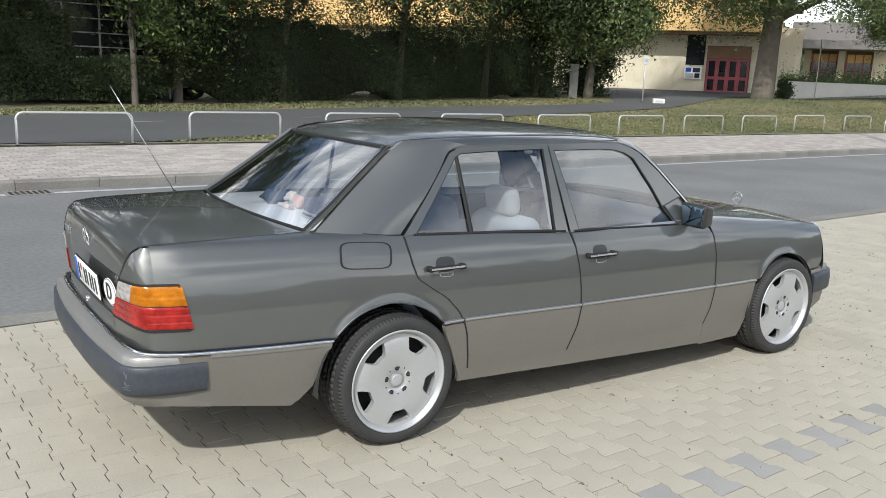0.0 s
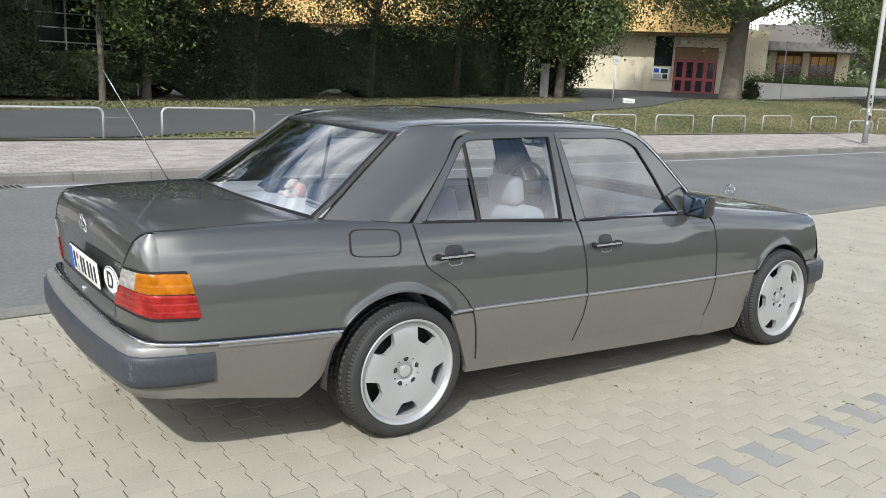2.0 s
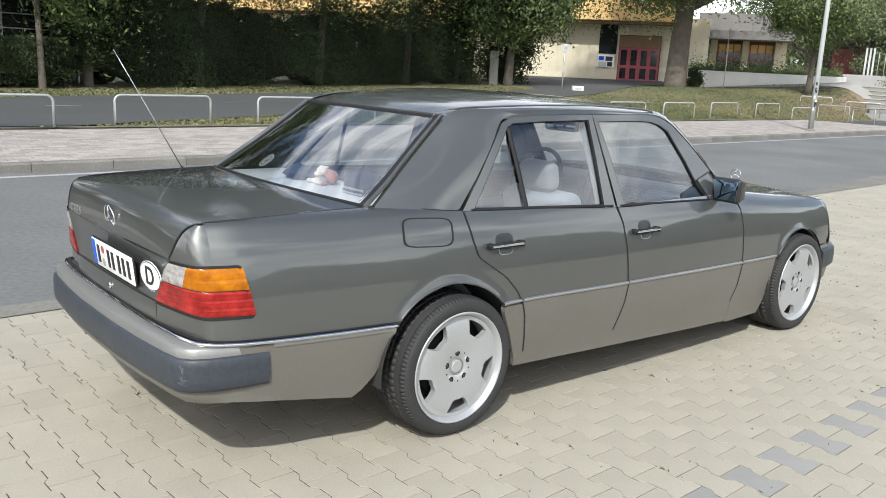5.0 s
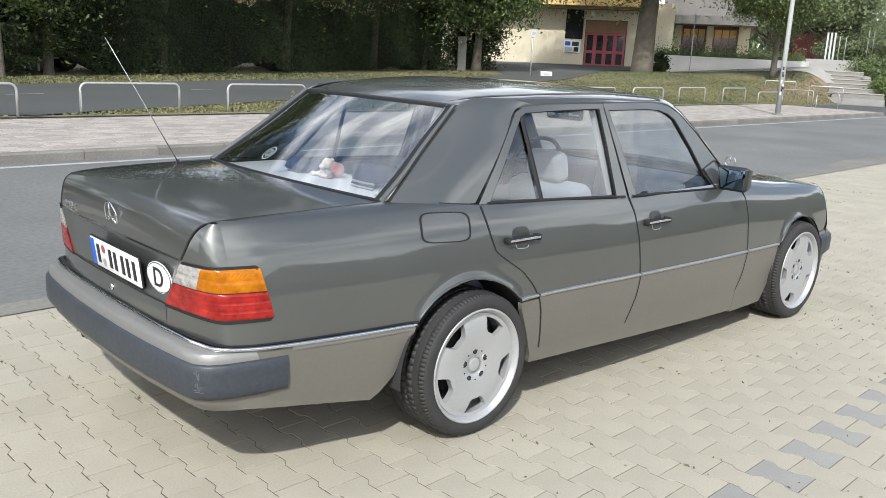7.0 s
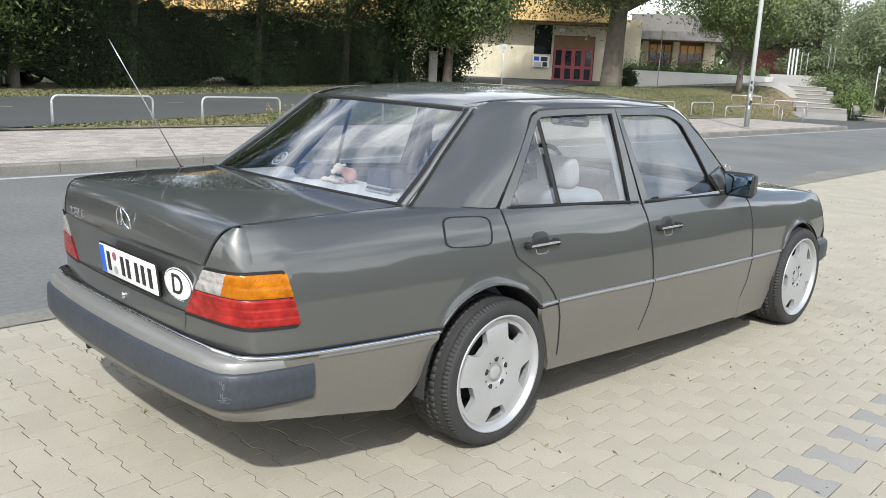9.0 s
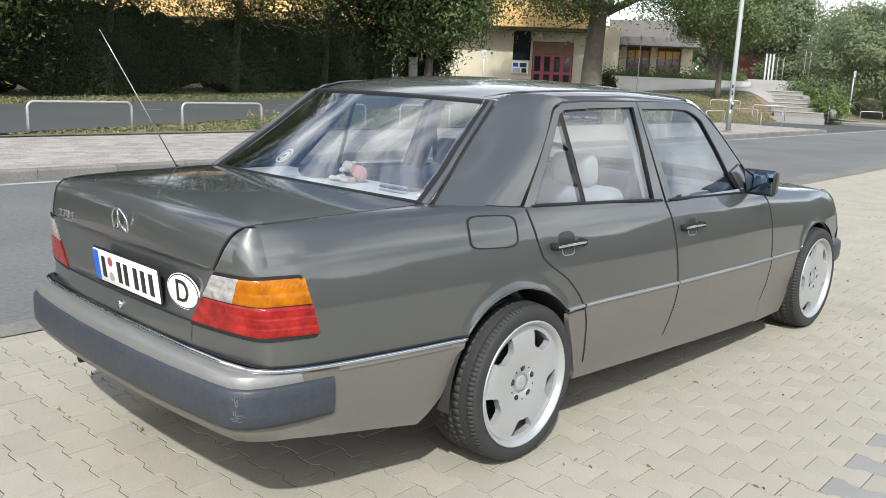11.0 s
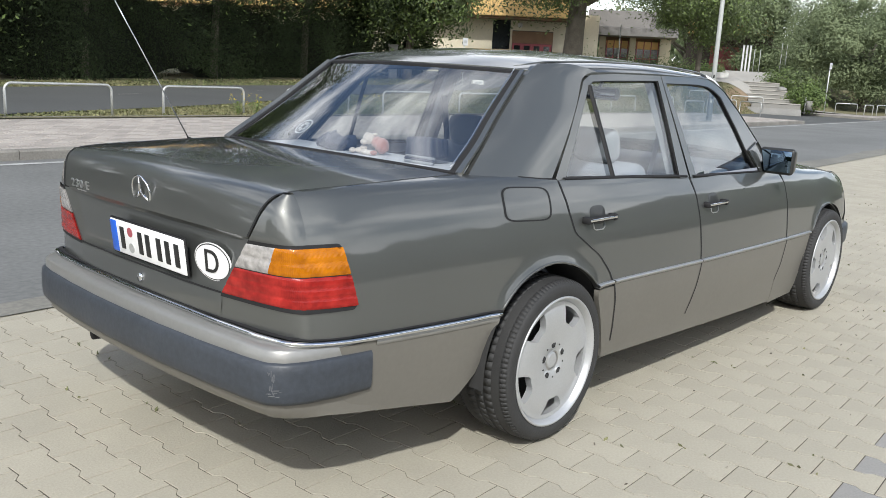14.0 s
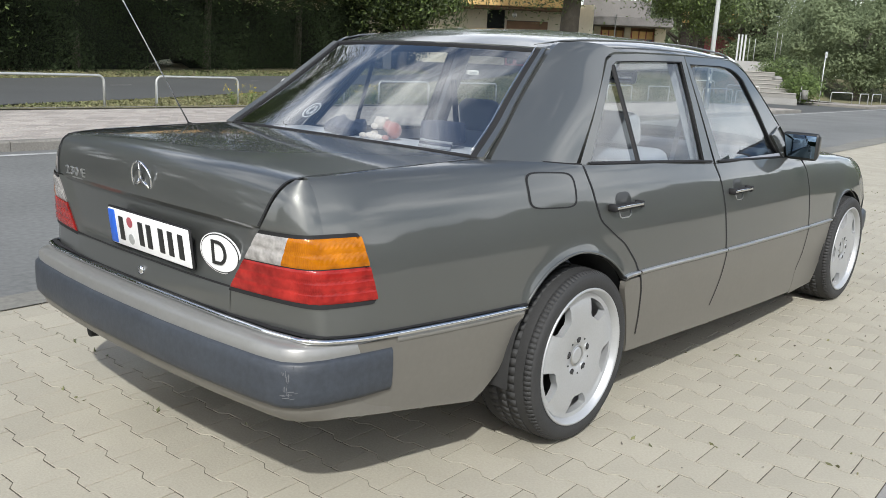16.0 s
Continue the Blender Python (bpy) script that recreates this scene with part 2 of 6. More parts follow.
# ---- mesh helpers ----
def part(name, bm, mat, parent=None, label="", smooth=True, kind=""):
    """Links a bmesh as one mesh object, under a thing or a part."""
    me = bpy.data.meshes.new(name)
    for f in bm.faces:
        f.smooth = smooth
    if mat in ("glass", "backlight"):
        bm.normal_update()
        bmesh.ops.reverse_faces(bm, faces=[f for f in bm.faces if f.normal.dot(f.calc_center_median() - Vector((.9, 0, .7))) < 0])
    bm.to_mesh(me)
    bm.free()
    me.materials.append(M[mat])
    ob = new(name, me)
    ob.parent = parent
    if label or kind:
        tagged(ob, label, kind=kind)
    return ob


def thing(name, label, category, place=(0, 0, 0), group="", rz=0.0):
    ob = new(name)
    ob.matrix_basis = pose(*place, 0, 0, rz)
    ob.empty_display_size = 0.1
    return tagged(ob, label, category, group)


def sheet(rows, closed=False):
    """A bmesh from rows of points of equal count."""
    bm = bmesh.new()
    vs = [[bm.verts.new(p) for p in r] for r in rows]
    for a, b in zip(vs, vs[1:]):
        n = len(a)
        for i in range(n if closed else n - 1):
            j = (i + 1) % n
            try:
                bm.faces.new((a[i], a[j], b[j], b[i]))
            except ValueError:
                pass
    bmesh.ops.remove_doubles(bm, verts=bm.verts, dist=1e-5)
    bmesh.ops.recalc_face_normals(bm, faces=bm.faces)
    return bm


def lip(bm, vec):
    """Turns the open edges of a panel inwards, so that shut lines have depth."""
    edges = [e for e in bm.edges if e.is_boundary]
    for e in edges:
        e.smooth = False
    made = bmesh.ops.extrude_edge_only(bm, edges=edges)["geom"]
    bmesh.ops.translate(bm, vec=vec, verts=[v for v in made if isinstance(v, bmesh.types.BMVert)])
    return bm


def box(x0, y0, z0, x1, y1, z1, bevel=0.0, seg=2, bm=None):
    bm = bm or bmesh.new()
    m = Matrix.Translation(((x0 + x1) / 2, (y0 + y1) / 2, (z0 + z1) / 2)) @ Matrix.Diagonal((x1 - x0, y1 - y0, z1 - z0, 1))
    r = bmesh.ops.create_cube(bm, size=1, matrix=m)
    if bevel:
        es = list({e for v in r["verts"] for e in v.link_edges})
        bmesh.ops.bevel(bm, geom=es, offset=bevel, segments=seg, affect="EDGES", profile=0.5)
    return bm


def tube(path, r, seg=8, bm=None, cap=True):
    """A round bar along a path; r is one radius or one for each point."""
    bm = bm or bmesh.new()
    pts = [Vector(p) for p in path]
    rs = [r] * len(pts) if isinstance(r, (int, float)) else r
    rings = []
    side = None
    for i, p in enumerate(pts):
        t = (pts[min(i + 1, len(pts) - 1)] - pts[max(i - 1, 0)]).normalized()
        if side is None:
            side = t.orthogonal().normalized()
        side = (side - t * side.dot(t)).normalized()
        up = t.cross(side)
        rings.append([bm.verts.new(p + rs[i] * (side * math.cos(a) + up * math.sin(a))) for a in
                      [2 * math.pi * k / seg for k in range(seg)]])
    for a, b in zip(rings, rings[1:]):
        for k in range(seg):
            bm.faces.new((a[k], a[(k + 1) % seg], b[(k + 1) % seg], b[k]))
    if cap:
        bm.faces.new(rings[0][::-1])
        bm.faces.new(rings[-1])
    return bm


def ring(profile, n=64, closed=True):
    """Turns a profile of (radius, y) round the y axis."""
    rows = []
    for r, y in profile:
        rows.append([(r * math.cos(2 * math.pi * k / n), y, r * math.sin(2 * math.pi * k / n)) for k in range(n)])
    return sheet(rows, closed=closed)


def blob(center, size, sub=2, rough=0.0, bm=None, turn=None):
    bm = bm or bmesh.new()
    m = Matrix.Translation(center) @ (turn or Matrix()) @ Matrix.Diagonal((*size, 1))
    r = bmesh.ops.create_icosphere(bm, subdivisions=sub, radius=1, matrix=m)
    if rough:
        for v in r["verts"]:
            v.co += Vector(noise.noise_vector(v.co * 2.5 / max(size))) * rough
    return bm


def lettering(text, size, depth=0.0015):
    cu = bpy.data.curves.new("lettering", "FONT")
    cu.body, cu.size, cu.extrude, cu.align_x, cu.align_y = text, size, depth, "CENTER", "CENTER"
    ob = bpy.data.objects.new("lettering", cu)
    scene.collection.objects.link(ob)
    me = bpy.data.meshes.new_from_object(ob.evaluated_get(bpy.context.evaluated_depsgraph_get()))
    bm = bmesh.new()
    bm.from_mesh(me)
    bpy.data.objects.remove(ob)
    bpy.data.curves.remove(cu)
    bpy.data.meshes.remove(me)
    return bm


def ip(x, xs, ys):
    return float(np.interp(x, xs, ys))


def lerp(a, b, t):
    return tuple(p + (q - p) * t for p, q in zip(a, b))


def curve_through(pts, n):
    """n + 1 points at even steps of a natural cubic spline through the given ones."""
    p = np.array(pts, float)
    s = np.r_[0, np.cumsum(np.linalg.norm(np.diff(p, axis=0), axis=1))]
    m, h = len(p), np.diff(s)
    a, r = np.eye(m), np.zeros_like(p)
    for i in range(1, m - 1):
        a[i, i - 1:i + 2] = h[i - 1], 2 * (h[i - 1] + h[i]), h[i]
        r[i] = 6 * ((p[i + 1] - p[i]) / h[i] - (p[i] - p[i - 1]) / h[i - 1])
    k = np.linalg.solve(a, r)
    out = []
    for u in np.linspace(0, s[-1], n + 1):
        i = min(m - 2, int(np.searchsorted(s, u, side="right")) - 1)
        b = (u - s[i]) / h[i]
        c = 1 - b
        out.append(tuple(c * p[i] + b * p[i + 1] + h[i] ** 2 / 6 * ((c ** 3 - c) * k[i] + (b ** 3 - b) * k[i + 1])))
    return out


def resample(pts, n):
    """n + 1 points at even steps along a polyline."""
    p = np.array(pts, float)
    s = np.r_[0, np.cumsum(np.linalg.norm(np.diff(p, axis=0), axis=1))]
    u = np.linspace(0, s[-1], n + 1)
    return [tuple(np.interp(v, s, p[:, k]) for k in range(p.shape[1])) for v in u]

# ---- the car: x runs from its rear axle to its nose, y to its left ----
def smooth_ip(x, xs, ys):
    """Monotone cubic through the given values."""
    i = max(0, min(len(xs) - 2, int(np.searchsorted(xs, x)) - 1))
    d = [(ys[k + 1] - ys[k]) / (xs[k + 1] - xs[k]) for k in range(len(xs) - 1)]

    def m(k):
        if k == 0:
            return d[0]
        if k == len(xs) - 1:
            return d[-1]
        return 0 if d[k - 1] * d[k] <= 0 else 2 * d[k - 1] * d[k] / (d[k - 1] + d[k])
    hh = xs[i + 1] - xs[i]
    t = max(0, min(1, (x - xs[i]) / hh))
    return ((1 + 2 * t) * (1 - t) ** 2 * ys[i] + t * (1 - t) ** 2 * hh * m(i)
            + t * t * (3 - 2 * t) * ys[i + 1] + t * t * (t - 1) * hh * m(i + 1))


def half(x):
    return smooth_ip(x, (-1.10, -1.03, -.9, -.6, -.3, 0, .35, 1.06, 1.7, 2.2, 2.53, 3.0, 3.3, 3.5),
              (.70, .725, .765, .797, .822, .843, .861, .873, .866, .850, .838, .815, .785, .74))


def crown(x):
    return smooth_ip(x, (-1.1, -.33, .15, 1.03, 1.9, 2.12, 2.66, 2.97, 3.24, 3.36), (.966, .984, .968, .945, .925, .912, .86, .83, .79, .75))


SECT_Z = (.10, .20, .29, .38, .53, .64, .72, .80, .86, .905, .935, .955, .972)
SECT_D = (.060, .035, .025, .012, 0, .010, .020, .036, .052, .072, .088, .112, .17)


def side_y(x, z):
    """Half width of the body at a place on its flank."""
    k = max(0, min(1, (z - .55) / .3))
    flare = 0.0
    if z > .5:
        for cx, cr in ((-.025, .345), (2.815, .328)):
            far = math.hypot(x - cx, z - .315) - cr
            flare += .010 * max(0, 1 - max(0, far) / .055) ** 2
    return half(x) + flare - smooth_ip(z + max(0, .972 - crown(x)) * k, SECT_Z, SECT_D)


def cabin_y(x, z):
    """Half width of the doors' window frames."""
    return smooth_ip(x, (-.1, .15, .44, 1.03, 1.6, 1.9, 2.1), (.725, .750, .768, .790, .755, .748, .745)) - .40 * (z - .92) + .05 * (z - .92) * (1.33 - z)


def trim_z(x):
    return smooth_ip(x, (-1.05, -.3, .34, 1.06, 2.53, 3.3), (.548, .530, .548, .538, .509, .50))


R_GAP = ((.20, .301, .371, .476, .548, .592, .658, .700, .753, .821, .886, .96), (.395, .391, .382, .365, .342, .317, .256, .19, .113, .091, .078, .068))
B_GAP = ((.20, .302, .428, .54, .606, .714, .818, .902, .96), (.96, 1.002, 1.048, 1.062, 1.064, 1.056, 1.044, 1.03, 1.02))
F_GAP = ((.20, .292, .382, .52, .698, .808, .885, .96), (2.04, 2.075, 2.11, 2.122, 2.136, 2.13, 2.112, 2.08))
RA_X, RA_Z, RA_R = -.025, .315, .345
FA_X, FA_Z, FA_R = 2.815, .315, .328
GAP = .0035


def arch(z, cx, cz, r):
    return math.sqrt(max(0, r * r - (z - cz) ** 2)) if z > cz else r


def top_z(x):
    return smooth_ip(x, (-1.06, -.74, -.36, -.30, .07, .15), (.947, .960, .968, .967, .939, .935))


def belt_z(x):
    return smooth_ip(x, (.07, .93, 1.08, 1.84, 2.1), (.936, .906, .899, .877, .87))


car = thing("car", "dark grey metallic saloon car with silver wheels, parked on paving", "car")


def flank(name, zs, spans, mat, s, off=0.0, n=24, warp=None, parent=None, label=""):
    """A side panel from rows of height, each with its stretches along the car."""
    bm = bmesh.new()
    for k in range(len(spans)):
        rows = []
        for z in zs:
            xa, xb = spans[k](z)
            row = []
            for i in range(n + 1):
                x = xa + (xb - xa) * i / n
                zz = warp(x, z) if warp else z
                row.append(bm.verts.new((x, s * (side_y(x, zz) + off), zz)))
            rows.append(row)
        for a, b in zip(rows, rows[1:]):
            for i in range(n):
                bm.faces.new((a[i], a[i + 1], b[i + 1], b[i]))
    bmesh.ops.remove_doubles(bm, verts=bm.verts, dist=2e-4)
    bmesh.ops.recalc_face_normals(bm, faces=bm.faces)
    lip(bm, (0, -s * .022, 0))
    return part(name, bm, mat, parent or car, label)


def steps(a, b, n):
    return [a + (b - a) * i / n for i in range(n + 1)]


def stretch_top(top):
    """Bends the upper rows so that the last one lies on the panel's top line."""
    def f(x, z):
        k = max(0, min(1, (z - .80) / .16))
        low = max(0, 1 - (z - .548) / .08) if top is belt_z else 0
        return z + (top(x) - .96) * k + (trim_z(x) + .002 - .548) * low
    return f


Q_ROWS = steps(.533, .655, 9) + [.6575, .6595] + steps(.668, .90, 12) + [.915, .93, .942, .951, .956, .96]


def quarter_a(z):
    w = arch(z, RA_X, RA_Z, RA_R)
    return (-1.0, RA_X - w)


def quarter_b(z):
    w = arch(z, RA_X, RA_Z, RA_R)
    return (RA_X + w, ip(z, *R_GAP) - GAP)


def fender_a(z):
    return (ip(z, *F_GAP) + GAP, FA_X - arch(z, FA_X, FA_Z, FA_R))


def fender_b(z):
    return (FA_X + arch(z, FA_X, FA_Z, FA_R), ip(z, (.5, .56, .72, .80, .9), (3.22, 3.27, 3.30, 3.30, 3.26)))


DOOR_ROWS = steps(.548, .90, 16) + [.915, .93, .945, .96]
for s in (-1, 1):
    flank("rear_wing", Q_ROWS, (quarter_a, quarter_b), "paint", s, n=40, warp=stretch_top(top_z))
    d1 = flank("rear_door", DOOR_ROWS, (lambda z: (ip(z, *R_GAP) + GAP, ip(z, *B_GAP) - GAP),), "paint", s, warp=stretch_top(belt_z))
    d2 = flank("front_door", DOOR_ROWS, (lambda z: (ip(z, *B_GAP) + GAP, ip(z, *F_GAP) - GAP),), "paint", s, warp=stretch_top(belt_z))
    flank("front_wing", steps(.512, .640, 9) + [.6415, .6428] + steps(.65, .90, 12) + [.92, .935, .945, .952, .957, .96],
          (fender_a, fender_b), "paint", s, n=32, warp=stretch_top(lambda x: crown(x) - .004))
    # lower cladding
    flank("rear_cladding", steps(.25, .531, 10), (lambda z: (-1.0, ip(z, (.25, .255, .33, .532), (-.475, -.462, -.385, -.302))),), "clad", s, .006,
          warp=lambda x, z: z + max(0, (.332 - .25) * (1 - (z - .25) / .15)) * max(0, min(1, (-.44 - x) / .52)) if z < .40 else z)
    flank("sill_end", steps(.24, .531, 8), (lambda z: (ip(z, (.24, .275, .414, .534), (.345, .342, .285, .231)), ip(max(z, .30), *R_GAP) - GAP),), "clad", s, .006, n=6)
    flank("rear_door_cladding", steps(.302, .546, 8), (lambda z: (ip(z, *R_GAP) + GAP, ip(z, *B_GAP) - GAP),), "clad", s, .006, parent=d1, warp=lambda x, z: .302 + (z - .302) * (trim_z(x) - .302) / .244)
    flank("front_door_cladding", steps(.300, .534, 8), (lambda z: (ip(z, *B_GAP) + GAP, ip(z, *F_GAP) - GAP),), "clad", s, .006, parent=d2, warp=lambda x, z: .300 + (z - .300) * (trim_z(x) - .300) / .234)
    flank("front_wing_cladding", steps(.158, .508, 10), (lambda z: (ip(max(z, .29), *F_GAP) + GAP, ip(z, (.158, .30, .51), (2.44, 2.50, 2.515))),), "clad", s, .006, n=10)
    flank("sill", steps(.16, .302, 5), (lambda z: (.342, 2.10),), "clad", s, .005,
          warp=lambda x, z: .3015 - (.3015 - z) * (.3015 - ip(x, (.31, .68, 1.15, 1.74, 2.12), (.240, .230, .212, .184, .167))) / (.3015 - .16))

    # bright strip along the flank, in four lengths
    for nm, xa, xb, par in (("side_strip", .228, .338, car), ("side_strip", .348, 1.058, d1), ("side_strip", 1.066, 2.117, d2), ("side_strip", 2.126, 2.515, car)):
        rows = []
        for i in range(13):
            x = xa + (xb - xa) * i / 12
            y, z = side_y(x, trim_z(x)), trim_z(x)
            rows.append([(x, s * (y + o), z + dz) for o, dz in ((-.01, .006), (.010, .0055), (.013, .002), (.013, -.003), (.010, -.007), (-.01, -.007))])
        part(nm, sheet(rows), "satin", par)

    # door handles: a dished recess plate with its shade in the colour, and a bar
    for dr, hx, hz in ((d1, .256, .794), (d2, 1.203, .778)):
        y = side_y(hx, hz)
        rows = []
        for j in range(9):
            v = -1 + j / 4
            row = []
            for i in range(13):
                u = -1 + i / 6
                w = (abs(u) ** 3 + abs(v) ** 3) ** (1 / 3)
                k = 1 if w <= 1 else 1 / w
                x, z = hx + .002 + .050 * u * k, hz + .012 + .034 * v * k
                row.append((x, s * (side_y(x, z) + .0025 - .002 * min(1, w) ** 4), z))
            rows.append(row)
        part("handle_recess", sheet(rows), "dish", dr, "recess plate behind the handle, dark colour painting its shade")
        y = side_y(hx, hz)
        hb = box(hx - .094, -.009, hz - .010, hx + .094, .009, hz + .010, .006, 3)
        bmesh.ops.transform(hb, matrix=Matrix.Translation((0, s * (y + .018), 0)), verts=hb.verts)
        h = part("handle", hb, "rubber", dr, "black door handle with a bright bar")
        loop = [(hx - .034, hz - .016), (hx - .030, hz - .036), (hx - .018, hz - .042), (hx + .026, hz - .042), (hx + .038, hz - .036), (hx + .042, hz - .016)]
        part("recess_edge", tube([(x, s * (side_y(x, z) + .001), z) for x, z in loop], .0022, 6), "satin", dr)
        hb = box(hx - .092, -.003, hz - .004, hx + .092, .003, hz + .006, .002, 2)
        bmesh.ops.transform(hb, matrix=Matrix.Translation((0, s * (y + .0275), 0)), verts=hb.verts)
        part("bright_bar", hb, "chrome", h)
        for ex in (-.086, .086):
            hb = bmesh.new()
            box(hx + ex - .012, min(s * (y - .005), s * (y + .03)), hz - .012, hx + ex + .012, max(s * (y - .005), s * (y + .03)), hz + .012, .003, 1, hb)
            part("handle_foot", hb, "rubber", h)

    # window frames of the doors
    def framed(name, outer, inner, par, mat="paint", off=.0, depth=.03):
        rows = [[(x, s * (cabin_y(x, z) + off), z) for x, z in loop] for loop in (outer, inner)]
        bm = sheet(rows)
        lip(bm, (0, -s * depth, 0))
        return part(name, bm, mat, par)

    r_out = ((.078, .928), (.215, 1.079), (.365, 1.253), (.392, 1.285), (.446, 1.308), (.62, 1.318), (.976, 1.322), (.990, 1.124), (1.010, .900))
    r_in = ((.135, .928), (.262, 1.079), (.398, 1.245), (.418, 1.268), (.452, 1.284), (.62, 1.292), (.945, 1.300), (.942, 1.124), (.930, .900))
    f_out = ((1.026, .897), (1.003, 1.124), (.984, 1.322), (1.35, 1.324), (1.50, 1.318), (1.58, 1.300), (1.655, 1.268), (1.78, 1.165), (1.915, 1.028), (2.03, .878))
    f_in = ((1.084, .897), (1.046, 1.124), (1.012, 1.292), (1.35, 1.293), (1.47, 1.286), (1.545, 1.268), (1.605, 1.238), (1.705, 1.085), (1.775, .955), (1.845, .878))
    framed("window_frame", r_out, r_in, d1)
    framed("window_frame", f_out, f_in, d2)

    def shrink(loop, k, cx, cz):
        return [(cx + (x - cx) * (1 - k), cz + (z - cz) * (1 - k)) for x, z in loop]
    framed("window_seal", r_in, shrink(r_in, .022, .58, 1.09), d1, "rubber", -.004, .012)
    framed("window_seal", f_in, shrink(f_in, .020, 1.4, 1.08), d2, "rubber", -.004, .012)
    for loop, par in ((r_out, d1), (f_out, d2)):
        # dark seal round the outside of the frame
        rows = [[(x, s * (cabin_y(x, z) - .016), z) for x, z in lp] for lp in (shrink(loop, -.013, sum(p[0] for p in loop) / len(loop), 1.1), loop)]
        part("door_seal", sheet(rows), "rubber", par)
    # belt strip under the glass
    for xa, xb, par in ((.13, .99, d1), (1.05, 1.86, d2)):
        rows = [[(x, s * (cabin_y(x, belt_z(x)) + o), belt_z(x) + dz) for o, dz in ((-.02, .009), (.004, .007), (.006, .002), (.0, -.004))] for x in steps(xa, xb, 8)]
        part("belt_strip", sheet(rows), "rubber", par)

    def pane(name, loop, par, label=""):
        """A curved pane: rows of even height across the outline."""
        zs = [p[1] for p in loop]
        rows = []
        for z in steps(min(zs) + .0005, max(zs) - .0005, 18):
            xs = []
            for (xa, za), (xb, zb) in zip(loop, loop[1:] + loop[:1]):
                if (za - z) * (zb - z) <= 0 and za != zb:
                    xs.append(xa + (xb - xa) * (z - za) / (zb - za))
            rows.append([(x, s * (cabin_y(x, z) - .012), z) for x in steps(min(xs), max(xs), 10)])
        return part(name, sheet(rows), "glass", par, label)
    pane("quarter_pane", ((.125, .925), (.265, 1.085), (.395, 1.245), (.412, 1.262), (.422, 1.262), (.440, .915)), d1)
    pane("window_pane", ((.438, .914), (.422, 1.262), (.452, 1.288), (.62, 1.296), (.95, 1.304), (.945, 1.124), (.935, .898)), d1)
    pane("window_pane", ((1.078, .89), (1.042, 1.124), (1.008, 1.296), (1.35, 1.297), (1.47, 1.29), (1.55, 1.272), (1.61, 1.24), (1.71, 1.085), (1.78, .955), (1.85, .872)), d2)
    rows = [[(x + dx, s * (cabin_y(x, z) + o), z) for dx, o in ((-.010, -.006), (-.007, .004), (.007, .004), (.010, -.006))] for x, z in ((.438, .91), (.431, 1.09), (.424, 1.27))]
    part("window_divider", sheet(rows), "rubber", d1)

    # door mirror on a dark sail panel
    bm = bmesh.new()
    vs = [bm.verts.new((x, s * (cabin_y(x, z) + .004), z)) for x, z in ((1.765, .985), (1.905, 1.025), (2.02, .885), (1.845, .878))]
    bm.faces.new(vs)
    lip(bm, (0, s * .01, 0))
    part("mirror_base", bm, "paint", d2, smooth=False)
    mirror = new("door_mirror")
    mirror.parent = car
    bm = box(1.885, -.092, .868, 1.985, .092, 1.008, .020, 4)
    for v in bm.verts:
        v.co.y *= 1 - .25 * (v.co.x - 1.885) / .1
        v.co.z = .937 + (v.co.z - .937) * (1 - .28 * (v.co.x - 1.885) / .1)
    for v in bm.verts:
        if v.co.y * s < 0:
            v.co.y *= 1 - .35 * max(0, (.98 - v.co.z) / .11)
    bmesh.ops.transform(bm, matrix=Matrix.Translation((0, s * .834, 0)), verts=bm.verts)
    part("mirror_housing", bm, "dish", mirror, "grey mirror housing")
    bm = box(1.880, -.076, .884, 1.8875, .078, .992, .003, 2)
    for v in bm.verts:
        if v.co.y * s < 0:
            v.co.y *= 1 - .35 * max(0, (.98 - v.co.z) / .11)
    bmesh.ops.transform(bm, matrix=Matrix.Translation((0, s * .834, 0)), verts=bm.verts)
    part("mirror_glass", bm, "mirror", mirror, "mirror glass")
    bm = box(1.92, min(s * .74, s * .79), .885, 1.965, max(s * .74, s * .79), .93, .012, 2)
    part("mirror_arm", bm, "rubber", mirror)

    # C-pillar between the door frame and the rear window
    c1 = curve_through([(x, cabin_y(x, z) + .002, z) for x, z in ((.066, .942), (.205, 1.083), (.352, 1.256), (.380, 1.290), (.440, 1.315), (.50, 1.320))], 20)
    c2 = curve_through([(-.325, .674, .962), (-.20, .640, 1.062), (-.095, .608, 1.143), (.03, .578, 1.240), (.128, .560, 1.312), (.175, .553, 1.336)], 20)
    rows = []
    for a, b in zip(c1, c2):
        row = []
        for i in range(11):
            t = i / 10
            p = lerp(a, b, t)
            bulge = .020 * math.sin(math.pi * t) * (1 - .5 * (p[2] - .95) / .37)
            row.append((p[0], s * (p[1] + bulge), p[2] + .012 * math.sin(math.pi * t) * max(0, (p[2] - 1.2) / .1)))
        rows.append(row)
    bm = sheet(rows)
    lip(bm, (0, -s * .02, 0))
    part("rear_pillar", bm, "paint", car)
    # A-pillar
    a1 = [(x, cabin_y(x, z) + .002, z) for x, z in resample(((1.50, 1.322), (1.585, 1.306), (1.662, 1.272), (1.788, 1.168), (1.924, 1.030), (2.09, .862)), 12)]
    a2 = [(x + .05, y - .055, z + .016) for x, y, z in a1]
    bm = sheet([[(x, s * y, z) for x, y, z in lerp_row] for lerp_row in (a1, [lerp((p[0], p[1], p[2]), q, .5)[:2] + ((p[2] + q[2]) / 2 + .012,) for p, q in zip(a1, a2)], a2)])
    lip(bm, (0, -s * .02, 0))
    part("front_pillar", bm, "paint", car)

